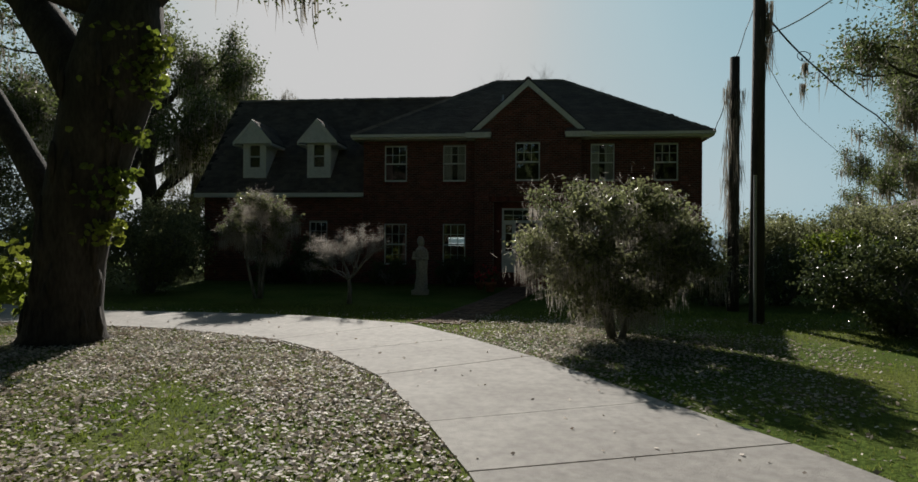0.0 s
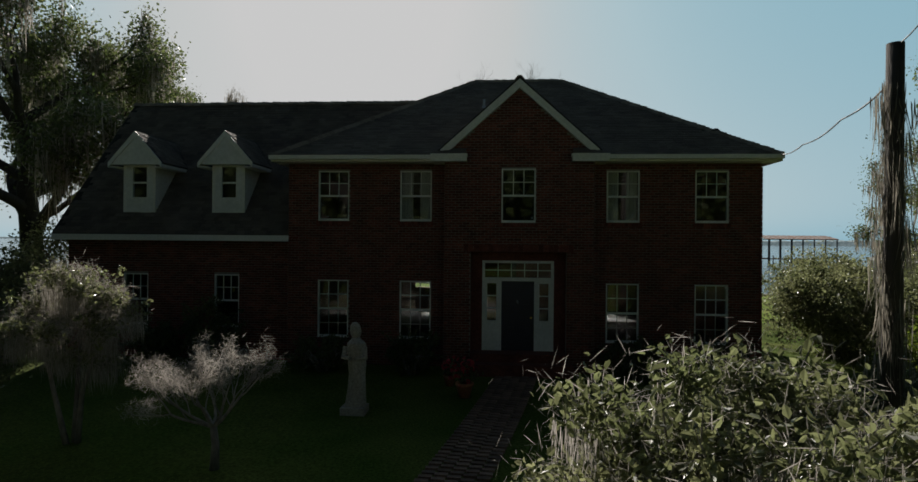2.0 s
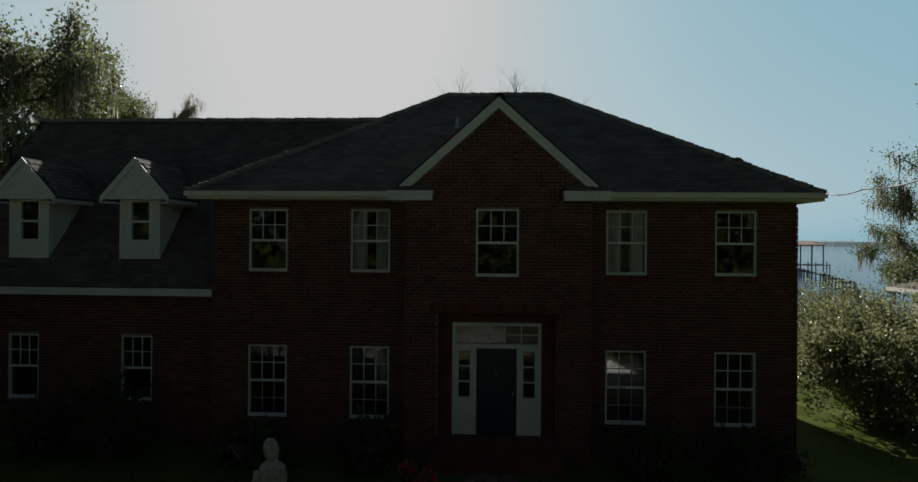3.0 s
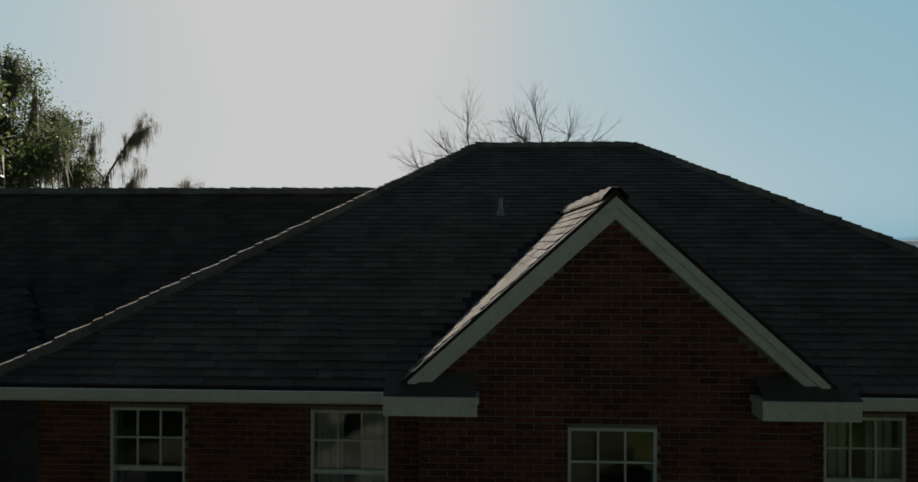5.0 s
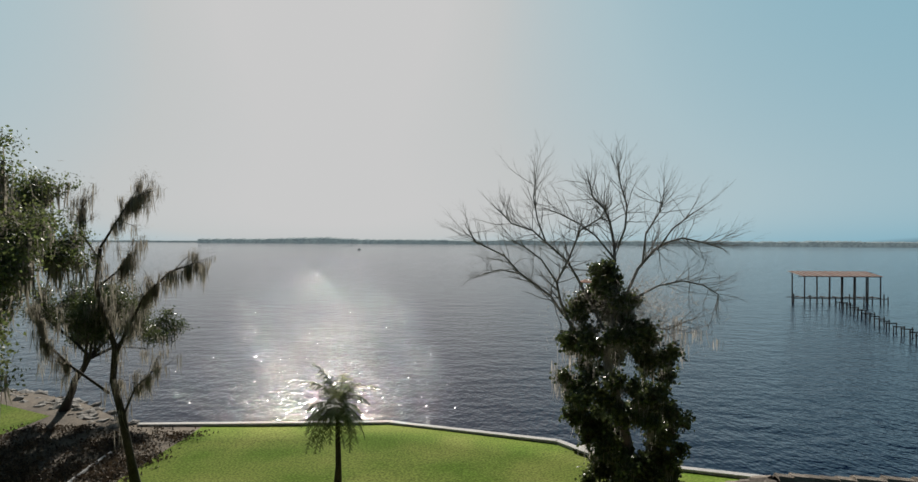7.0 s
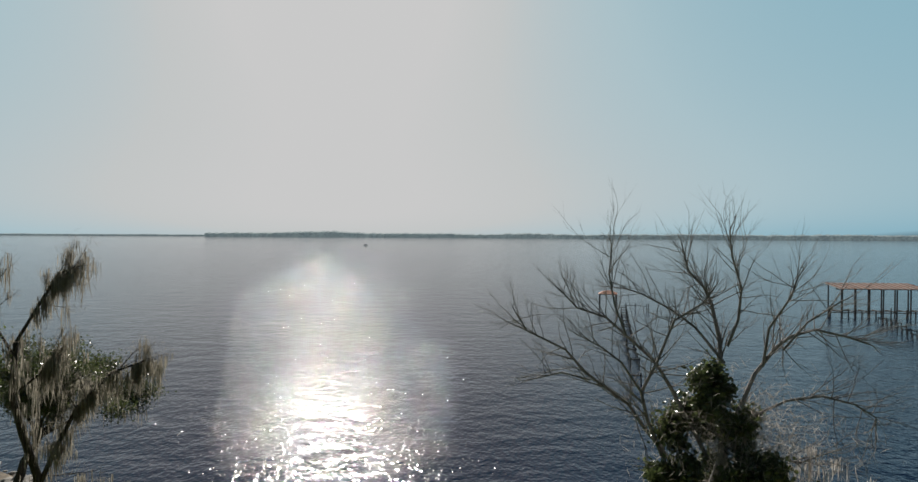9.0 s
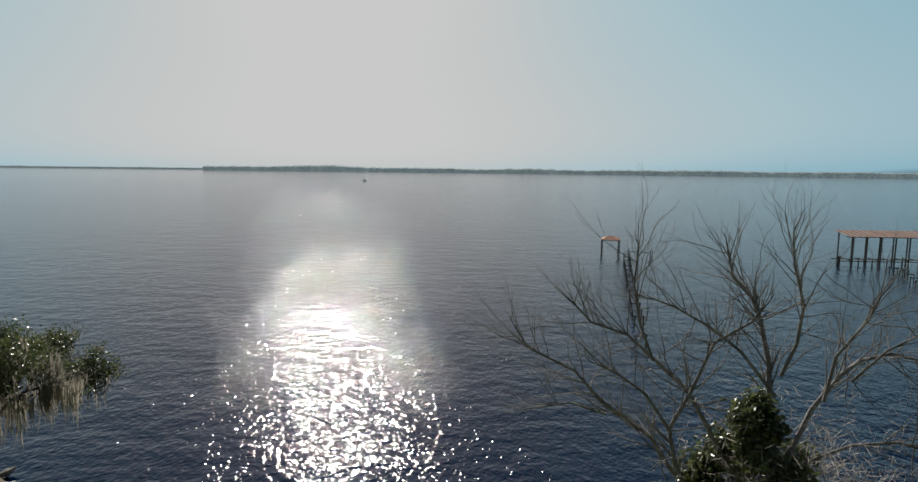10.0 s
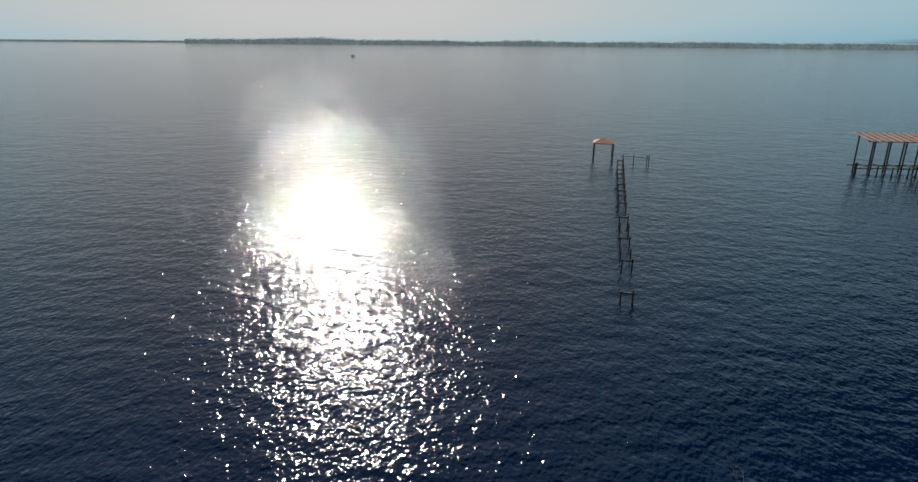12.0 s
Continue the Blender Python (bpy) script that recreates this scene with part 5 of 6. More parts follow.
def limb_tree(name, label, base, trunk, limbs, rng, r0, bark, y0, twig_len, twigs, depth, dy):
    """A tree from a trunk line and its main limbs, with finer forks grown along them. Lines are (x, z) at the depth y0."""
    T = thing(name, label, "tree", base)
    g, tips, mids = Geo(), [], []
    tr = [Vector((base[0], base[1], base[2] - 0.15))] + [Vector((x, y0, z)) for x, z in trunk]
    n = len(tr)
    g.tube(tr, [r0 * (1.3 if i == 0 else 1 - 0.62 * i / n) for i in range(n)], 12)
    for k, (line, r) in enumerate(limbs):
        off = rng.uniform(-dy, dy)
        m = len(line)
        pts = [Vector((x, y0 + off * min(1, i / 3), z)) for i, (x, z) in enumerate(line)]
        radii = [r * 0.52 * (1 - 0.86 * i / m) + 0.011 for i in range(m)]
        g.tube(pts, radii, 8, cap=False)
        for i in range(1, m):
            for _ in range(twigs if i > 1 else 1):
                t = rng.uniform(0, 1)
                p = pts[i - 1].lerp(pts[i], t)
                mids.append(tuple(p))
                d = (pts[i] - pts[i - 1]).normalized() + Vector(rng.normal(size=3)) * 0.75 + Vector((0, 0, 0.15))
                grow(g, p, d, twig_len * rng.uniform(0.5, 1.15), radii[i] * 0.3 + 0.007, depth, rng, tips, 0.06, 0.55, 3, 0.10, 4, 0.66)
        grow(g, pts[-1], pts[-1] - pts[-2], twig_len * 0.3, radii[-1] * 0.9, depth, rng, tips, 0.1, 0.6, 3, 0.15, 4, 0.62)
    obj("trunk", g, bark, T, smooth=True)
    return T, tips, mids


BARE = [
    ([(0.6, 6.4), (-0.3, 7.4), (-1.3, 8.7), (-1.7, 9.4), (-3.4, 10.8), (-4.2, 11.8), (-5.7, 12.6), (-6.1, 13.3)], 0.16),
    ([(-3.4, 10.8), (-4.4, 11.0), (-5.5, 10.6)], 0.06),
    ([(-0.6, 7.4), (-1.3, 9.2), (-1.5, 10.3), (-0.9, 11.6), (-0.3, 13.3), (0.7, 14.0), (1.1, 14.6)], 0.14),
    ([(-1.5, 10.3), (-2.3, 11.6), (-3.0, 12.2), (-3.8, 12.7)], 0.08),
    ([(0.9, 7.7), (-0.4, 10.5), (-0.9, 11.5), (-2.1, 12.7), (-2.7, 13.3), (-3.8, 13.7), (-4.4, 14.4)], 0.14),
    ([(-2.1, 12.7), (-2.5, 13.9), (-2.7, 15.2), (-2.6, 16.3)], 0.07),
    ([(1.4, 7.7), (1.5, 11.3), (1.6, 12.4), (1.4, 13.9), (1.1, 14.6), (0.5, 15.3), (0.3, 16.2)], 0.18),
    ([(1.6, 12.3), (2.0, 13.4), (2.1, 14.7), (1.7, 16.0), (1.6, 17.0)], 0.10),
    ([(1.5, 11.6), (0.5, 13.0), (-0.3, 13.7), (-1.3, 14.3), (-1.8, 14.5)], 0.09),
    ([(1.5, 8.2), (2.8, 11.1), (3.8, 12.2), (4.5, 12.6), (5.5, 12.9), (6.8, 12.6), (7.7, 12.3)], 0.15),
    ([(3.0, 11.5), (3.1, 13.1), (3.8, 14.4), (3.9, 15.2)], 0.09),
    ([(3.8, 12.2), (4.5, 13.4), (5.5, 14.3)], 0.07),
    ([(1.7, 9.0), (3.8, 10.2), (5.0, 10.5), (6.0, 10.3), (6.8, 9.8), (6.8, 9.3)], 0.08),
    ([(1.7, 7.7), (3.0, 7.9), (4.3, 7.8), (5.3, 8.3)], 0.06),
]


def bare_tree():
    rng = R(41)
    trim = lambda line: [(1.2 + (x - 1.2) * (0.95 if x < 1.2 else 0.86), z if z < 8 else 8 + (z - 8) * 0.85) for x, z in line]
    T, tips, mids = limb_tree("bare_tree", "tall leafless tree wrapped in dark climbing vine", (2.4, 29.6, -0.65), [(2.1, 2.0), (1.5, 4.5), (1.0, 6.4), (1.4, 7.7), (1.5, 9.0)], [(trim(q), r * 0.9) for q, r in BARE], rng, 0.3, M_BAREBARK, 29.0, 1.25, 7, 2, 1.3)
    # evergreen vine: clumps round the trunk and the first forks
    ctr = []
    for i in range(380):
        z = rng.uniform(-0.4, 10.9)
        w = float(np.interp(z, [-0.4, 1.4, 4.7, 7.2, 9.0, 10.4, 11.6], [2.0, 2.3, 2.8, 2.5, 1.4, 0.6, 0.3]))
        mid = float(np.interp(z, [0, 1.4, 4.7, 7.2, 9.4, 11.6], [2.4, 2.3, 1.8, 1.35, 0.95, 0.5]))
        if rng.uniform(0, 3.0) > w + 0.6:
            continue
        a = rng.uniform(0, 6.28)
        if math.sin(3 * a + z * 1.3) + math.sin(2.1 * z + a) < -0.25:   # gaps between the climbing stems
            continue
        r = w * rng.uniform(0.3, 1.08) ** 0.7
        ctr.append((mid + math.cos(a) * r, 29.2 + math.sin(a) * r, z))
    ctr = np.array(ctr)
    n = 40000
    c = ctr[rng.integers(0, len(ctr), n)] + rng.normal(size=(n, 3)) * np.array([0.21, 0.21, 0.2])
    c[:, 2] = np.maximum(c[:, 2], -0.6)
    tagged(obj("vine", leaf_mesh("vine", c, 0.19, M_LEAF_D, rng, slim=0.75), None, T, "dark glossy climbing vine leaves"), kind="stuff")
    c = np.array([2.0, 28.9, 8.5]) + rng.normal(size=(6000, 3)) * np.array([1.4, 1.1, 0.9])
    tagged(obj("moss_tangle", wisps("moss_tangle", c, 0.4, M_MOSS_W, rng), None, T), kind="stuff")
    pts = [ctr[i] for i in rng.integers(0, len(ctr), 240)] + [(3.9 + rng.normal() * 0.8, 28.8 + rng.normal() * 0.4, 7.3 + rng.normal() * 0.5) for _ in range(24)] + [(-1.0 + rng.normal() * 0.3, 29.0, 5.4 + rng.normal() * 0.4) for _ in range(14)]
    obj("moss", moss_mesh("moss", pts, 1.1, 0.014, M_MOSS_W, rng, strands=12), None, T, "grey hanging moss")


bare_tree()

MOSSY = [
    ([(-23.2, 6.9), (-22.7, 8.3), (-21.7, 10.3), (-20.3, 11.7), (-18.8, 12.2)], 0.16),
    ([(-23.5, 4.9), (-25.5, 6.3), (-27.0, 7.7), (-27.4, 9.4)], 0.12),
    ([(-22.7, 3.5), (-22.0, 5.2), (-21.0, 6.1)], 0.10),
    ([(-24.1, 12.5), (-25.1, 13.9), (-25.2, 15.6)], 0.08),
    ([(-24.0, 13.1), (-23.3, 14.5), (-22.4, 15.9), (-21.7, 16.2)], 0.10),
    ([(-24.2, 10.8), (-23.0, 11.8), (-22.3, 12.6)], 0.07),
]


def mossy_tree():
    rng = R(42)
    lower = lambda line: [(x if x < -23.3 else -23.3 + (x + 23.3) * 0.82, z * 0.88) for x, z in line]
    T, tips, mids = limb_tree("mossy_tree", "thin dying tree hung with long strands of moss", (-22.4, 28.9, -0.65), [(-22.4, 1.2), (-22.9, 3.5), (-23.3, 4.9), (-23.2, 6.6), (-23.8, 8.2), (-24.2, 9.6), (-24.0, 11.5)], [(lower(q), r) for q, r in MOSSY], rng, 0.21, M_BARK, 28.3, 0.95, 8, 1, 1.2)
    pts = [mids[i] for i in rng.integers(0, len(mids), 330)] + [tips[i][0] for i in rng.integers(0, len(tips), 260)]
    pts += [(float(np.interp(z, [2, 7, 13], [-22.6, -23.3, -24.1])) + rng.normal() * 0.2, 28.3 + rng.normal() * 0.2, z) for z in rng.uniform(2.5, 12, 70)]
    tagged(obj("moss_tangle", wisps("moss_tangle", cloud(tips, 5000, (0.15, 0.15, 0.15), rng), 0.3, M_MOSS, rng), None, T), kind="stuff")
    obj("moss", moss_mesh("moss", pts, 1.05, 0.016, M_MOSS, rng, strands=8, spread=0.09), None, T, "long grey moss strands")


mossy_tree()


def palm():
    rng = R(43)
    T = thing("queen_palm", "young feathery palm on the lakeside lawn", "palm", (-12.5, 30.4, -0.65))
    B = Vector((-12.5, 30.4, -0.65))
    g = Geo()
    g.tube([B - Vector((0, 0, 0.1)), B + Vector((0.03, 0, 0.9)), B + Vector((0.0, 0.02, 1.9)), B + Vector((-0.05, 0, 4.15))], [0.21, 0.15, 0.14, 0.1], 10)
    obj("trunk", g, M_BARK, T, smooth=True)
    for k in range(44):
        a, el = k * 2.399 + rng.uniform(-0.5, 0.5), rng.uniform(-0.6, 1.4)
        L = rng.uniform(1.8, 3.0)
        p = B + Vector((-0.05, 0, 4.05))
        d = Vector((math.cos(a) * math.cos(el), math.sin(a) * math.cos(el), math.sin(el)))
        fr, spine = Geo(), [p.copy()]
        n = 12
        for i in range(n):
            d = (d + Vector((0, 0, -0.15)) + Vector(rng.normal(size=3)) * 0.06).normalized()
            p = p + d * (L / n)
            spine.append(p.copy())
        fr.tube(spine, [0.02 * (1 - i / (n + 2)) + 0.004 for i in range(n + 1)], 4)
        for i in range(1, n + 1):
            t = i / n
            dd = (spine[i] - spine[i - 1]).normalized()
            side = dd.cross(Vector((0, 0, 1))).normalized()
            ll = 0.62 * math.sin(math.pi * (0.12 + 0.82 * t)) + 0.05
            for s in (-1, 1):
                for q in (0.0, 0.33, 0.67):
                    b = spine[i - 1].lerp(spine[i], q)
                    tip = b + (side * s + dd * 0.5 + Vector((0, 0, rng.uniform(-0.9, 0.1)))).normalized() * ll
                    w = dd * 0.026
                    fr.add([b - w, b + w, tip], [(0, 1, 2)])
        obj("frond", fr, M_LEAF, T)


palm()

shrub("citrus_tree", "round mossy citrus tree with small glossy leaves", (1.6, -13.7, GROUND), 1.66, 1.4, 2.85, 0.5, R(51), leaves=30000, leaf=0.072, leaf_mat=M_LEAF_S, moss=1100, moss_len=0.3, moss_mat=M_MOSS_W, clumps=120, category="tree", stems=3, moss_strands=7, tight=0.56, sprigs=90)
shrub("citrus_tree", "small tree with pale moss over its leaves", (-8.05, -7.6, GROUND), 1.15, 0.95, 3.2, 1.3, R(52), leaves=4200, leaf=0.07, leaf_mat=M_LEAF_S, moss=620, moss_len=0.4, moss_mat=M_MOSS_W, clumps=30, tight=0.6, category="tree", stems=3, moss_strands=7, sprigs=36)


def crape():
    rng = R(53)
    T = thing("crape_myrtle", "small leafless tree with pale mossy twigs", "tree", (-4.98, -8.5, GROUND))
    g, tips = Geo(), []
    B = Vector((-4.98, -8.5, GROUND))
    g.tube([B - Vector((0, 0, 0.1)), B + Vector((0.02, 0, 0.4)), B + Vector((-0.02, 0, 0.72))], [0.085, 0.06, 0.055], 9)
    for k in range(8):
        a = k * 2.4
        grow(g, B + Vector((-0.02, 0, 0.68)), (math.cos(a) * 1.0, math.sin(a) * 1.0, 0.62), 0.74, 0.03, 3, rng, tips, 0.12, 0.6, 3, 0.16, 5, 0.66)
    obj("trunk", g, M_BAREBARK, T, smooth=True)
    high = [t for t in tips if t[0][2] > 0.7]
    tagged(obj("moss", wisps("moss", cloud(high, 10000, (0.05, 0.05, 0.05), rng), 0.12, M_MOSS_W, rng), None, T, "pale tufts of moss"), kind="stuff")


crape()
for i, (x, y, rx, ry, h, low, n, ms, lab) in enumerate((
        (-12.4, -6.3, 1.8, 1.5, 3.0, 0.25, 12000, 60, "leggy loose shrub beside the driveway"),
        (-16.2, -5.0, 2.2, 1.8, 3.2, 0.2, 12000, 80, "broad loose shrub at the lawn edge"),
        (-19.5, -8.0, 2.0, 1.8, 2.8, 0.2, 9000, 60, "broad loose shrub at the lawn edge"),
        (-15.0, -1.0, 1.7, 1.5, 3.4, 0.4, 8000, 60, "tall shrub by the wing corner"),
        (-17.5, 5.0, 2.4, 2.0, 4.4, 0.4, 9000, 90, "tall shrub by the wing corner"),
        (-22.0, -1.0, 2.6, 2.2, 4.6, 0.3, 10000, 150, "tall mossy shrub at the garden edge"),
        (7.3, -12.3, 1.75, 1.3, 1.75, 0.05, 13000, 0, "dense glossy shrub on the open lawn"),
        (9.9, -11.0, 1.6, 1.4, 1.9, 0.05, 9000, 0, "dense glossy shrub on the open lawn"),
        (7.4, -6.4, 1.5, 1.5, 1.6, 0.05, 7000, 0, "dark low shrub at the foot of the poles"),
        (5.4, -6.9, 1.0, 1.0, 1.3, 0.05, 4000, 0, "dark low shrub at the foot of the poles"),
        (10.6, 3.4, 1.8, 2.0, 3.0, 0.05, 12000, 40, "sunlit thicket shrub beside the house"),
        (13.2, 1.0, 2.2, 2.2, 3.1, 0.05, 13000, 60, "sunlit thicket shrub beside the house"),
        (12.6, 7.0, 2.4, 2.4, 3.2, 0.05, 12000, 60, "brownish thicket shrub beside the house"),
        (16.2, 4.2, 2.4, 2.2, 3.5, 0.05, 12000, 60, "sunlit thicket shrub beside the house"),
        (11.0, -2.4, 1.5, 1.2, 2.1, 0.05, 8000, 40, "thicket shrub with autumn-yellow leaves"),
        (14.6, 12.5, 2.6, 2.6, 3.4, 0.05, 9000, 40, "brownish thicket shrub beside the house"),
        (19.0, 10.5, 2.8, 2.8, 4.2, 0.05, 10000, 80, "tall thicket shrub near the neighbour"),
        (-2.9, -1.2, 0.75, 0.6, 1.15, 0.05, 2600, 0, "clipped dark foundation shrub under the windows"),
        (-5.5, -1.1, 0.9, 0.6, 1.0, 0.05, 2600, 0, "clipped dark foundation shrub under the windows"),
        (3.2, -1.2, 0.8, 0.6, 1.15, 0.05, 2600, 0, "clipped dark foundation shrub under the windows"),
        (5.5, -1.1, 0.9, 0.6, 1.0, 0.05, 2600, 0, "clipped dark foundation shrub under the windows"),
        (-8.9, -0.9, 0.9, 0.7, 1.9, 0.05, 3000, 0, "dark foundation shrub under the wing window"),
        (-10.6, -0.8, 0.8, 0.6, 1.2, 0.05, 2400, 0, "clipped dark foundation shrub under the windows"))):
    shrub("shrub", lab, (x, y, ground_z(x, y)), rx, ry, h, low, R(100 + i), leaves=n, leaf=0.085 if y < -4 or abs(x) < 10 else 0.11, leaf_mat=M_LEAF_Y if "yellow" in lab else (M_LEAF_D if "dark" in lab or "glossy" in lab else M_LEAF_S), moss=ms, moss_len=0.45, clumps=int(40 + 22 * rx * h / 2), stems=6, tight=0.8, sprigs=30 if h > 2 else 12)


# ---- poles, cables, garden things ----
def utility_poles():
    rng = R(61)
    T = thing("utility_pole", "tall dark wooden utility pole with a street lamp", "utility pole", (5.09, -10.88, GROUND))
    g = Geo()
    g.tube([(5.09, -10.88, GROUND - 0.3), (5.1, -10.88, 4.0), (5.12, -10.88, 8.6)], [0.165, 0.14, 0.12], 14)
    obj("pole", g, M_POLE, T, smooth=True)
    g = Geo()
    g.tube([(5.0, -11.03, GROUND), (5.0, -11.01, 3.0)], [0.035, 0.035], 8)
    obj("conduit", g, M_METAL, T, "pale grey cable conduit")
    arm = Geo()
    arm.tube([(5.05, -10.9, 7.15), (4.75, -11.0, 7.3), (4.45, -11.05, 7.28)], [0.03, 0.03, 0.03], 8)
    a = obj("lamp_arm", arm, M_METAL, T)
    h = Geo()
    h.lathe([(0.05, 0.0), (0.14, -0.06), (0.16, -0.2), (0.13, -0.32), (0.05, -0.36)], 14, (4.42, -11.06, 7.3))
    obj("lamp_head", h, M_METAL, a, "grey street lamp head")
    obj("moss", moss_mesh("moss", [(5.27 + rng.normal() * 0.05, -10.9, z) for z in rng.uniform(5.7, 6.9, 16)], 0.75, 0.009, M_MOSS, rng, strands=18, spread=0.05), None, T, "grey hanging moss")
    P = thing("utility_pole", "short wooden pole shaggy with hanging moss", "utility pole", (5.38, -8.41, GROUND))
    g = Geo()
    g.tube([(5.38, -8.41, GROUND - 0.3), (5.39, -8.41, 3.0), (5.4, -8.41, 6.4)], [0.15, 0.135, 0.12], 12)
    obj("pole", g, M_POLE, P, smooth=True)
    obj("moss", moss_mesh("moss", [(5.3 + rng.normal() * 0.1, -8.45 + rng.normal() * 0.1, z) for z in rng.uniform(1.6, 6.2, 56)], 0.8, 0.008, M_MOSS, rng, strands=14, spread=0.07), None, P, "grey hanging moss")
    for name, lab, pts, r, m in (
            ("power_cable", "black power cable sagging to the house eave", [(5.4, -8.41, 5.9), (5.9, -6.0, 5.75), (6.6, -3.0, 5.75), (7.2, -0.4, 5.9)], 0.014, M_CABLE),
            ("power_cable", "black cable running from the tall pole to the trees", [(5.15, -10.88, 6.75), (7.6, -8.0, 6.2), (11, -4.5, 5.6), (22, 10, 5.2)], 0.022, M_CABLE),
            ("power_cable", "bright bare cable rising from the tall pole", [(5.15, -10.88, 6.1), (6.3, -12.0, 6.6), (8.6, -14, 7.6), (14, -19, 9.5)], 0.014, M_CABLE_W),
            ("power_cable", "thin cable from the tall pole to the neighbour", [(5.15, -10.88, 5.8), (8.5, -5.0, 5.4), (14, 2.0, 4.6), (17.5, 6.0, 3.2)], 0.008, M_CABLE),
            ("power_cable", "thin cable joining the two poles", [(5.1, -10.88, 7.2), (5.25, -9.6, 6.7), (5.4, -8.41, 6.35)], 0.01, M_CABLE)):
        c = Geo()
        v = [Vector(p) for p in pts]
        fine = []
        for i in range(len(v) - 1):
            fine += [v[i].lerp(v[i + 1], t / 6) - Vector((0, 0, 0.08 * math.sin(math.pi * t / 6))) for t in range(6)]
        c.tube(fine + [v[-1]], [r] * (len(fine) + 1), 6)
        ob = obj(name, c, m)
        tagged(ob, lab, "cable", "overhead cables")
    k = thing("cable_coil", "loop of cable with a tuft of moss hanging from it", "cable", (7.0, -8.7, 6.2))
    c = Geo()
    c.tube([Vector((7.0, -8.7, 6.3)) + Vector((math.cos(a) * 0.16, math.sin(a) * 0.05, math.sin(a) * 0.14)) for a in np.linspace(0, 6.28, 18)], [0.01] * 18, 5)
    obj("loop", c, M_CABLE, k)
    obj("moss", moss_mesh("moss", [(7.05, -8.65, 6.15)] * 3 + [(6.98, -8.7, 5.6)] * 2, 0.75, 0.010, M_MOSS, rng, strands=16, spread=0.04), None, k)


utility_poles()


def statue():
    """A plain robed garden figure on a low plinth, one mesh."""
    g = Geo()
    x, y, z = -3.55, -5.1, GROUND
    g.box(x - 0.26, x + 0.26, y - 0.24, y + 0.24, z - 0.05, z + 0.16)
    prof = [(0.23, 0.16), (0.22, 0.3), (0.19, 0.55), (0.17, 0.85), (0.19, 1.05), (0.185, 1.2), (0.21, 1.38), (0.2, 1.5), (0.11, 1.58), (0.085, 1.62), (0.115, 1.68), (0.125, 1.76), (0.11, 1.86), (0.06, 1.93), (0.01, 1.95)]
    o = len(g.v)
    n = 20
    for r, h in prof:
        lean = 0.05 * math.sin(h * 1.7)
        for k in range(n):
            a = 2 * math.pi * k / n
            rr = r * (1 + (0.07 * math.sin(7 * a + h * 2) if h < 1.3 else 0.0))
            g.v.append((x + lean + rr * math.cos(a), y + rr * 0.8 * math.sin(a), z + h))
    for i in range(len(prof) - 1):
        for k in range(n):
            k2 = (k + 1) % n
            g.f.append((o + i * n + k, o + i * n + k2, o + (i + 1) * n + k2, o + (i + 1) * n + k))
    for s in (-1, 1):
        g.tube([(x + s * 0.19, y, z + 1.42), (x + s * 0.23, y - 0.06, z + 1.2), (x + s * 0.06, y - 0.2, z + 1.2)], [0.07, 0.065, 0.045], 10)
    tagged(obj("statue", g, M_STATUE, smooth=False), "weathered pale stone statue of a robed figure", "statue")


statue()


def flower_pot(x, y, s, rng):
    T = thing("flower_pot", "terracotta pot of red flowers by the path", "flower pot", (x, y, GROUND), "pots by the path")
    g = Geo()
    g.lathe([(0.1 * s, 0.0), (0.15 * s, 0.2 * s), (0.17 * s, 0.22 * s), (0.17 * s, 0.27 * s), (0.14 * s, 0.27 * s), (0.13 * s, 0.23 * s)], 14, (x, y, GROUND))
    obj("pot", g, M_TERRA, T, smooth=True)
    c = np.array([x, y, GROUND + 0.42 * s]) + rng.normal(size=(160, 3)) * 0.1 * s
    obj("leaves", leaf_mesh("leaves", c, 0.09 * s, M_LEAF_S, rng), None, T)
    c = np.array([x, y, GROUND + 0.5 * s]) + rng.normal(size=(60, 3)) * 0.1 * s
    tagged(obj("petals", leaf_mesh("petals", c, 0.09 * s, M_FLOWER, rng, slim=0.9), None, T, "red flowers"), kind="stuff")


flower_pot(-1.3, -3.5, 1.3, R(71))
flower_pot(-1.75, -2.4, 1.0, R(72))


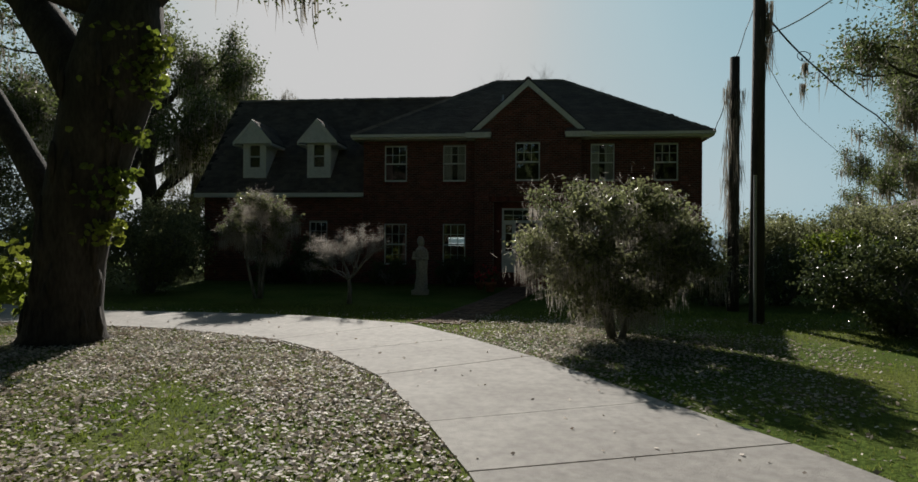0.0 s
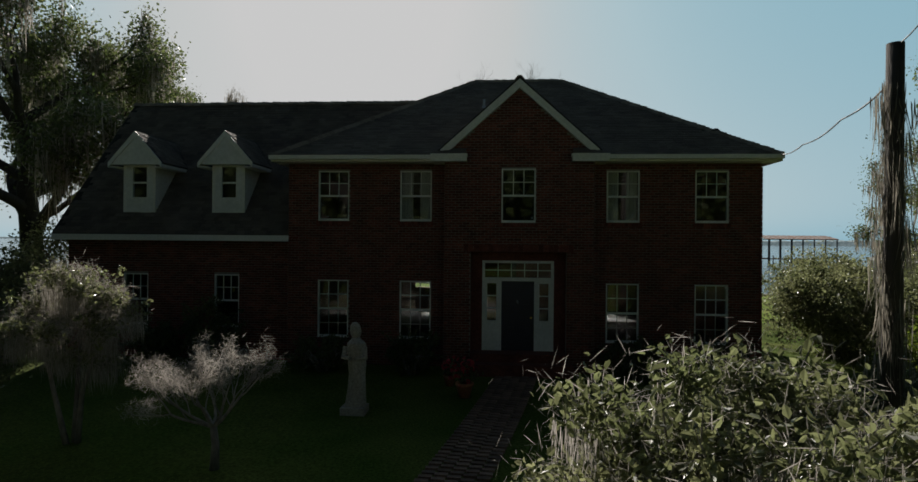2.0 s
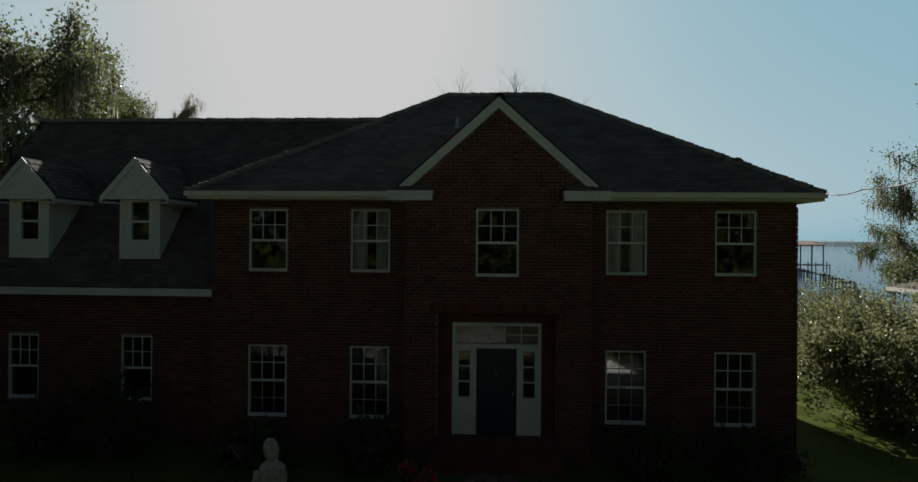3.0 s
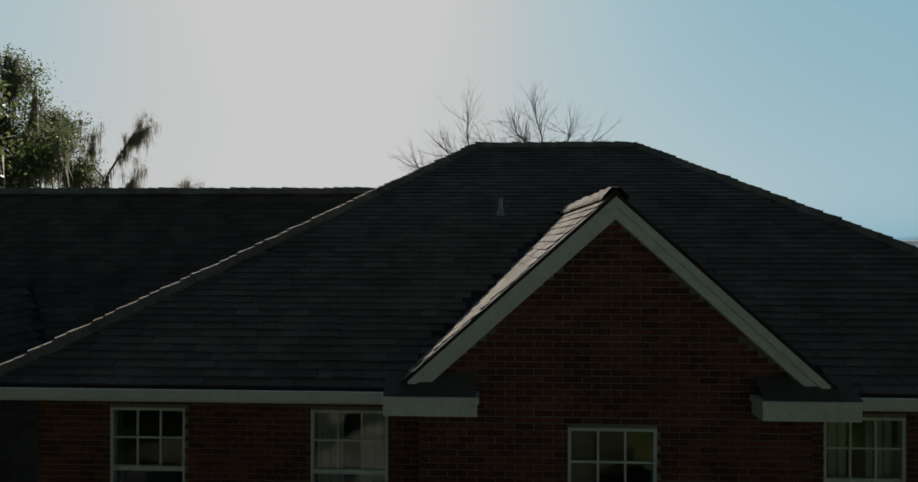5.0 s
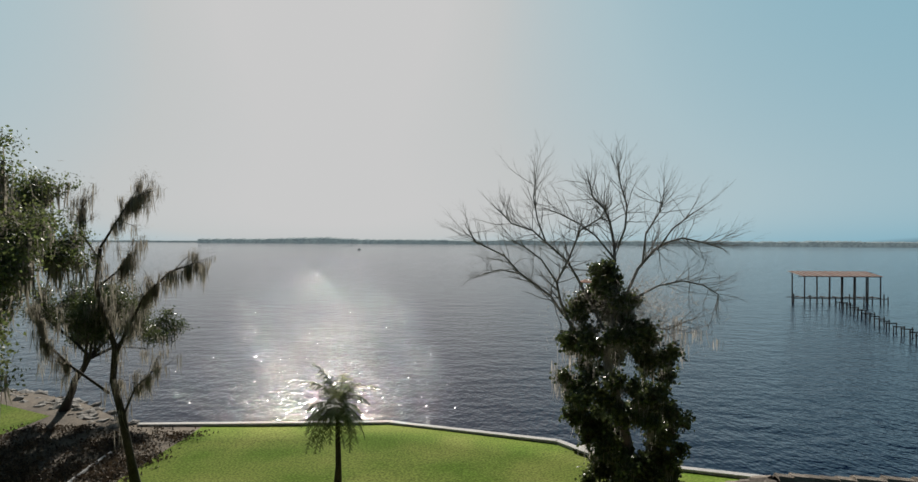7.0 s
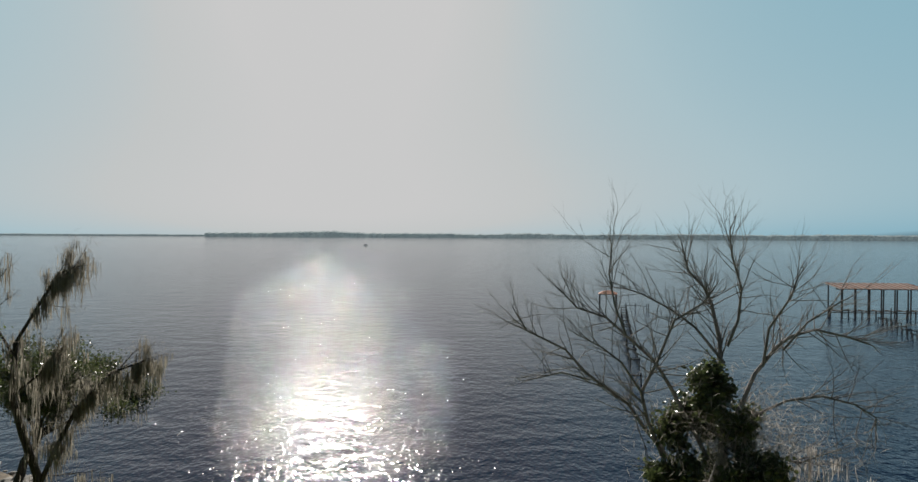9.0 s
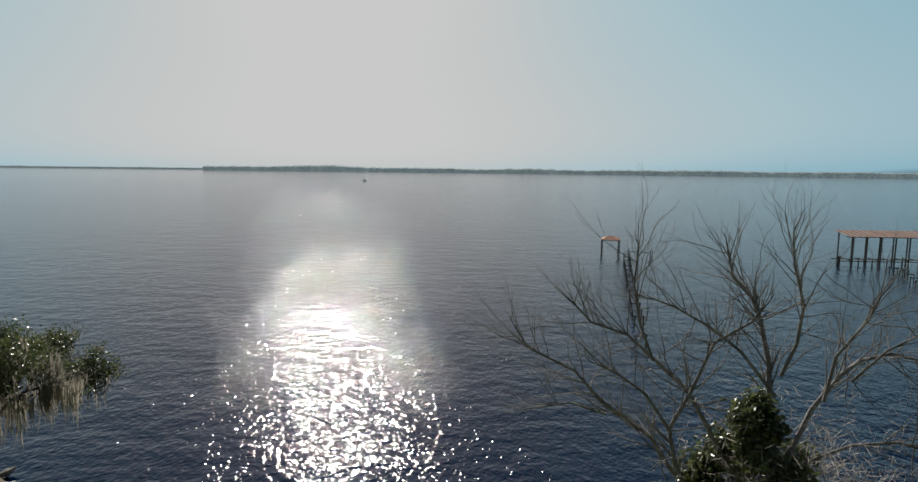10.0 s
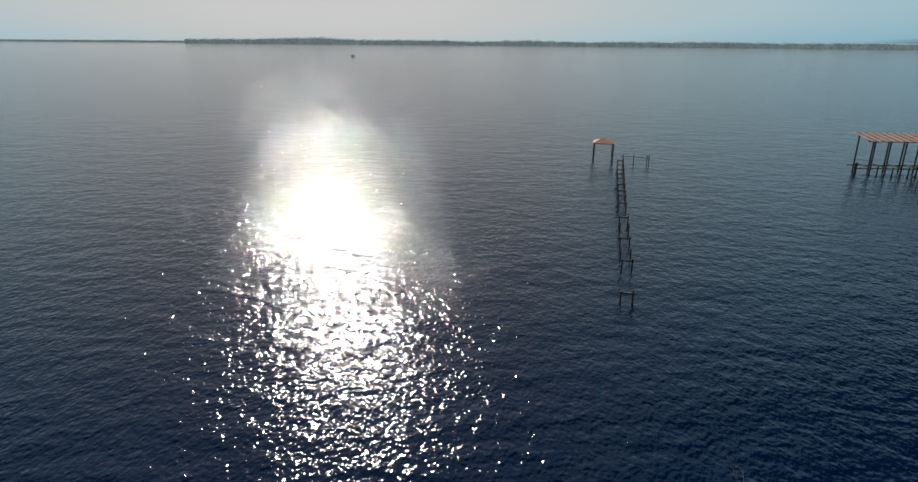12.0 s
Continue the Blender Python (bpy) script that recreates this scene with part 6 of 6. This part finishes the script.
def neighbour_house():
    T = thing("neighbour_house", "single-storey pale brick house with a low hip roof", "house", (24.4, 9, -0.3))
    x0, x1, y0, y1, e = 19.4, 32.4, 5.4, 15.0, 2.75
    g = wall_with_holes(x0, x1, -0.6, e, y0, y0 + 0.25, [(20.4, 21.8, 0.9, 2.2), (24.4, 25.8, 0.9, 2.2)])
    obj("wall", g, M_PALEBRICK, T)
    g = Geo()
    g.box(x0, x0 + 0.25, y0 + 0.25, y1, -0.6, e), g.box(x1 - 0.25, x1, y0 + 0.25, y1, -0.6, e), g.box(x0 + 0.25, x1 - 0.25, y1 - 0.25, y1, -0.6, e)
    obj("wall", g, M_PALEBRICK, T)
    for a, b in ((20.4, 21.8), (24.4, 25.8)):
        add_window(a, b, 0.9, 2.2, y0, T)
    g = Geo()
    ov = 0.7
    v = [(x0 - ov, y0 - ov, e), (x1 + ov, y0 - ov, e), (x1 + ov, y1 + ov, e), (x0 - ov, y1 + ov, e), (x0 + 4.5, (y0 + y1) / 2, e + 2.1), (x1 - 4.5, (y0 + y1) / 2, e + 2.1)]
    g.add(v, [(0, 1, 5, 4), (1, 2, 5), (2, 3, 4, 5), (3, 0, 4), (3, 2, 1, 0)])
    r = obj("roof", g, M_SHING, T, "grey shingle hip roof")
    g = Geo()
    g.box(x0 - ov, x1 + ov, y0 - ov - 0.03, y0 - ov, e - 0.16, e + 0.02), g.box(x0 - ov - 0.03, x0 - ov, y0 - ov, y1 + ov, e - 0.16, e + 0.02)
    obj("fascia", g, M_WHITE, r)
    g = Geo()
    g.tube([(x0 + 0.1, y0 - ov - 0.05, e - 0.1), (x0 + 0.1, y0 - 0.07, e - 0.5), (x0 + 0.1, y0 - 0.07, -0.2)], [0.04, 0.04, 0.04], 8)
    obj("downpipe", g, M_POST, T)


neighbour_house()


def riprap():
    T = thing("riprap", "broken pale stones along the natural shore", "rocks", (-34, 43, -0.7), kind="structure")
    rng = random.Random(81)
    kinds = []
    for k in range(5):
        bm = bmesh.new()
        bmesh.ops.create_icosphere(bm, subdivisions=1, radius=0.5)
        for v in bm.verts:
            v.co *= rng.uniform(0.65, 1.15)
            v.co.z *= 0.5
        me = bpy.data.meshes.new("stone")
        bm.to_mesh(me)
        bm.free()
        me.materials.append(M_ROCK)
        kinds.append(me)
    for i in range(150):
        x = rng.uniform(-50, -28.3)
        y = shore(x) + rng.uniform(-2.2, 0.9)
        s = rng.uniform(0.3, 1.25)
        o = new("stone", rng.choice(kinds))
        o.parent = T
        o.matrix_parent_inverse = T.matrix_basis.inverted()
        o.matrix_basis = Matrix.Translation((x, y, -0.72 - 0.25 * max(0, y - shore(x)))) @ Euler((rng.uniform(-0.3, 0.3), rng.uniform(-0.3, 0.3), rng.uniform(0, 6))).to_matrix().to_4x4() @ Matrix.Scale(s, 4)
    for i in range(5):
        o = new("stone", kinds[i])
        o.parent = T
        o.matrix_parent_inverse = T.matrix_basis.inverted()
        o.matrix_basis = Matrix.Translation((-27.6 + 0.35 * i, 39.6 + 0.2 * (i % 2), -1.0)) @ Matrix.Scale(0.8, 4)


riprap()
g = Geo()
g.tube([(-26.9, 33.7, -0.6), (-26.6, 31.5, -0.6), (-26.2, 29.0, -0.6)], [0.09, 0.1, 0.09], 8)
tagged(obj("garden_edging", g, M_PALEBRICK), "pale timber edging between dirt and lawn", "edging")
rs = R(83)
px, py = rs.uniform(-36, -23.5, 110), rs.uniform(25.5, 38.5, 110)
k = rs.integers(0, 110, 9000)
c = np.stack([px[k] + rs.normal(size=9000) * 0.55, py[k] + rs.normal(size=9000) * 0.55, -0.64 + np.abs(rs.normal(size=9000)) * 0.1], 1)
c = c[c[:, 1] < 38.6]
tagged(obj("dead_undergrowth", leaf_mesh("dead_undergrowth", c, 0.19, M_MULCH, rs), None), "low brown dead undergrowth on bare dirt", "undergrowth", kind="stuff")
g = Geo()
g.lathe([(0.16, 0.0), (0.2, 0.08), (0.19, 0.16), (0.12, 0.19)], 14, (-21.0, 28.7, -0.66))
tagged(obj("lawn_light", g, M_BOAT), "small round white lawn light", "lamp")


def far_boat():
    T = thing("distant_boat", "tiny white motor boat far out on the lake", "boat", (-205, 900, -1.2))
    g = Geo()
    g.prism([(-208, 899, -1.1), (-203, 899, -1.1), (-202, 900, -1.1), (-203, 901, -1.1), (-208, 901, -1.1)], (0, 0, 1.0))
    obj("hull", g, M_BOAT, T)
    g = Geo()
    g.prism([(-206.5, 899.4, -0.1), (-204.5, 899.4, -0.1), (-204.5, 900.6, -0.1), (-206.5, 900.6, -0.1)], (0, 0, 0.9))
    obj("cabin", g, M_POST, T)


far_boat()


# ---- leaf litter and grass ----
NEAR_X = np.array([(-24.0, -10.6), (-18.0, -12.0), (-14.0, -13.0), (-11.0, -13.6), (-8.84, -13.75), (-6.9, -13.95), (-4.39, -14.9), (-3.12, -15.97), (-1.96, -17.46), (-1.0, -19.4), (-0.48, -20.64), (0.35, -23.0), (1.0, -27.0)])
FAR_X = np.array([(-23.2, -8.0), (-17.3, -9.4), (-13.3, -10.6), (-10.3, -11.3), (-7.9, -11.3), (-5.0, -11.55), (-2.5, -12.5), (-1.08, -14.22), (0.05, -15.85), (1.43, -18.3), (2.25, -19.63), (3.6, -22.6), (4.6, -27.0)])


def side_of_drive(x, y):
    """-1 on the camera's side of the driveway, +1 on the house's side, 0 on it."""
    ny = np.interp(x, NEAR_X[:, 0], NEAR_X[:, 1], right=-30)
    fy = np.interp(x, FAR_X[:, 0], FAR_X[:, 1], right=-30)
    return np.where(y < ny, -1, np.where(y > fy, 1, 0))


def litter():
    rng = R(91)
    n = 340000
    x, y = rng.uniform(-15, 9, n), rng.uniform(-26, -10.5, n)
    s = side_of_drive(x, y)
    pat = np.array([noise.noise(Vector((a * 0.45, b * 0.45, 3))) + 0.5 * noise.noise(Vector((a * 1.4, b * 1.4, 7))) for a, b in zip(x, y)])
    edge = np.clip(1 - (np.interp(x, NEAR_X[:, 0], NEAR_X[:, 1]) - y) / 3.5, 0, 1)
    dens = np.where(s < 0, np.clip(0.68 + 1.5 * pat + 0.4 * edge, 0.08, 1), np.where(s > 0, np.clip(1.0 - np.hypot(x - 0.9, (y + 15.0) * 0.9) / 4.2 + 0.5 * pat, 0.03, 1), 0.003))
    far = np.hypot(x + 0.1, y + 25.2)
    keep = rng.uniform(0, 1, n) < dens * np.clip(1.3 - far / 26, 0.3, 1)
    c = np.stack([x, y, np.where(s == 0, GROUND + 0.045, GROUND + rng.uniform(0.015, 0.05, n))], 1)[keep]
    tagged(obj("fallen_leaves", leaf_mesh("fallen_leaves", c, 0.056, M_LITTER, rng, flat=0.72, slim=0.6, shaped=False), None), "dry brown and grey fallen leaves on the grass", "leaves", kind="stuff")


litter()


def grass():
    rng = R(92)
    n = 240000
    x, y = rng.uniform(-15, 12, n), rng.uniform(-26, -9, n)
    far = np.hypot(x + 0.1, y + 25.2)
    s = side_of_drive(x, y)
    pat = np.array([noise.noise(Vector((a * 0.5, b * 0.5, 11))) for a, b in zip(x, y)])
    keep = (s != 0) & (rng.uniform(0, 1, n) < np.clip(0.75 + 1.1 * pat, 0.15, 1) * np.clip(1.4 - far / 20, 0.25, 1))
    x, y = x[keep], y[keep]
    m = len(x)
    a = rng.uniform(0, 6.28, m)
    h = rng.uniform(0.03, 0.075, m)
    w = rng.uniform(0.004, 0.008, m)
    base = np.stack([x, y, np.full(m, GROUND - 0.005)], 1)
    d = np.stack([np.cos(a) * w, np.sin(a) * w, np.zeros(m)], 1)
    tip = base + np.stack([rng.normal(0, 0.025, m), rng.normal(0, 0.025, m), h], 1)
    co = np.empty((m * 3, 3))
    co[0::3], co[1::3], co[2::3] = base - d, base + d, tip
    me = bpy.data.meshes.new("grass")
    me.from_pydata(co.tolist(), [], np.arange(m * 3).reshape(m, 3).tolist())
    me.materials.append(M_BLADE)
    tagged(new("grass", me), "short patchy green grass on the front lawn", "grass", kind="stuff")


grass()
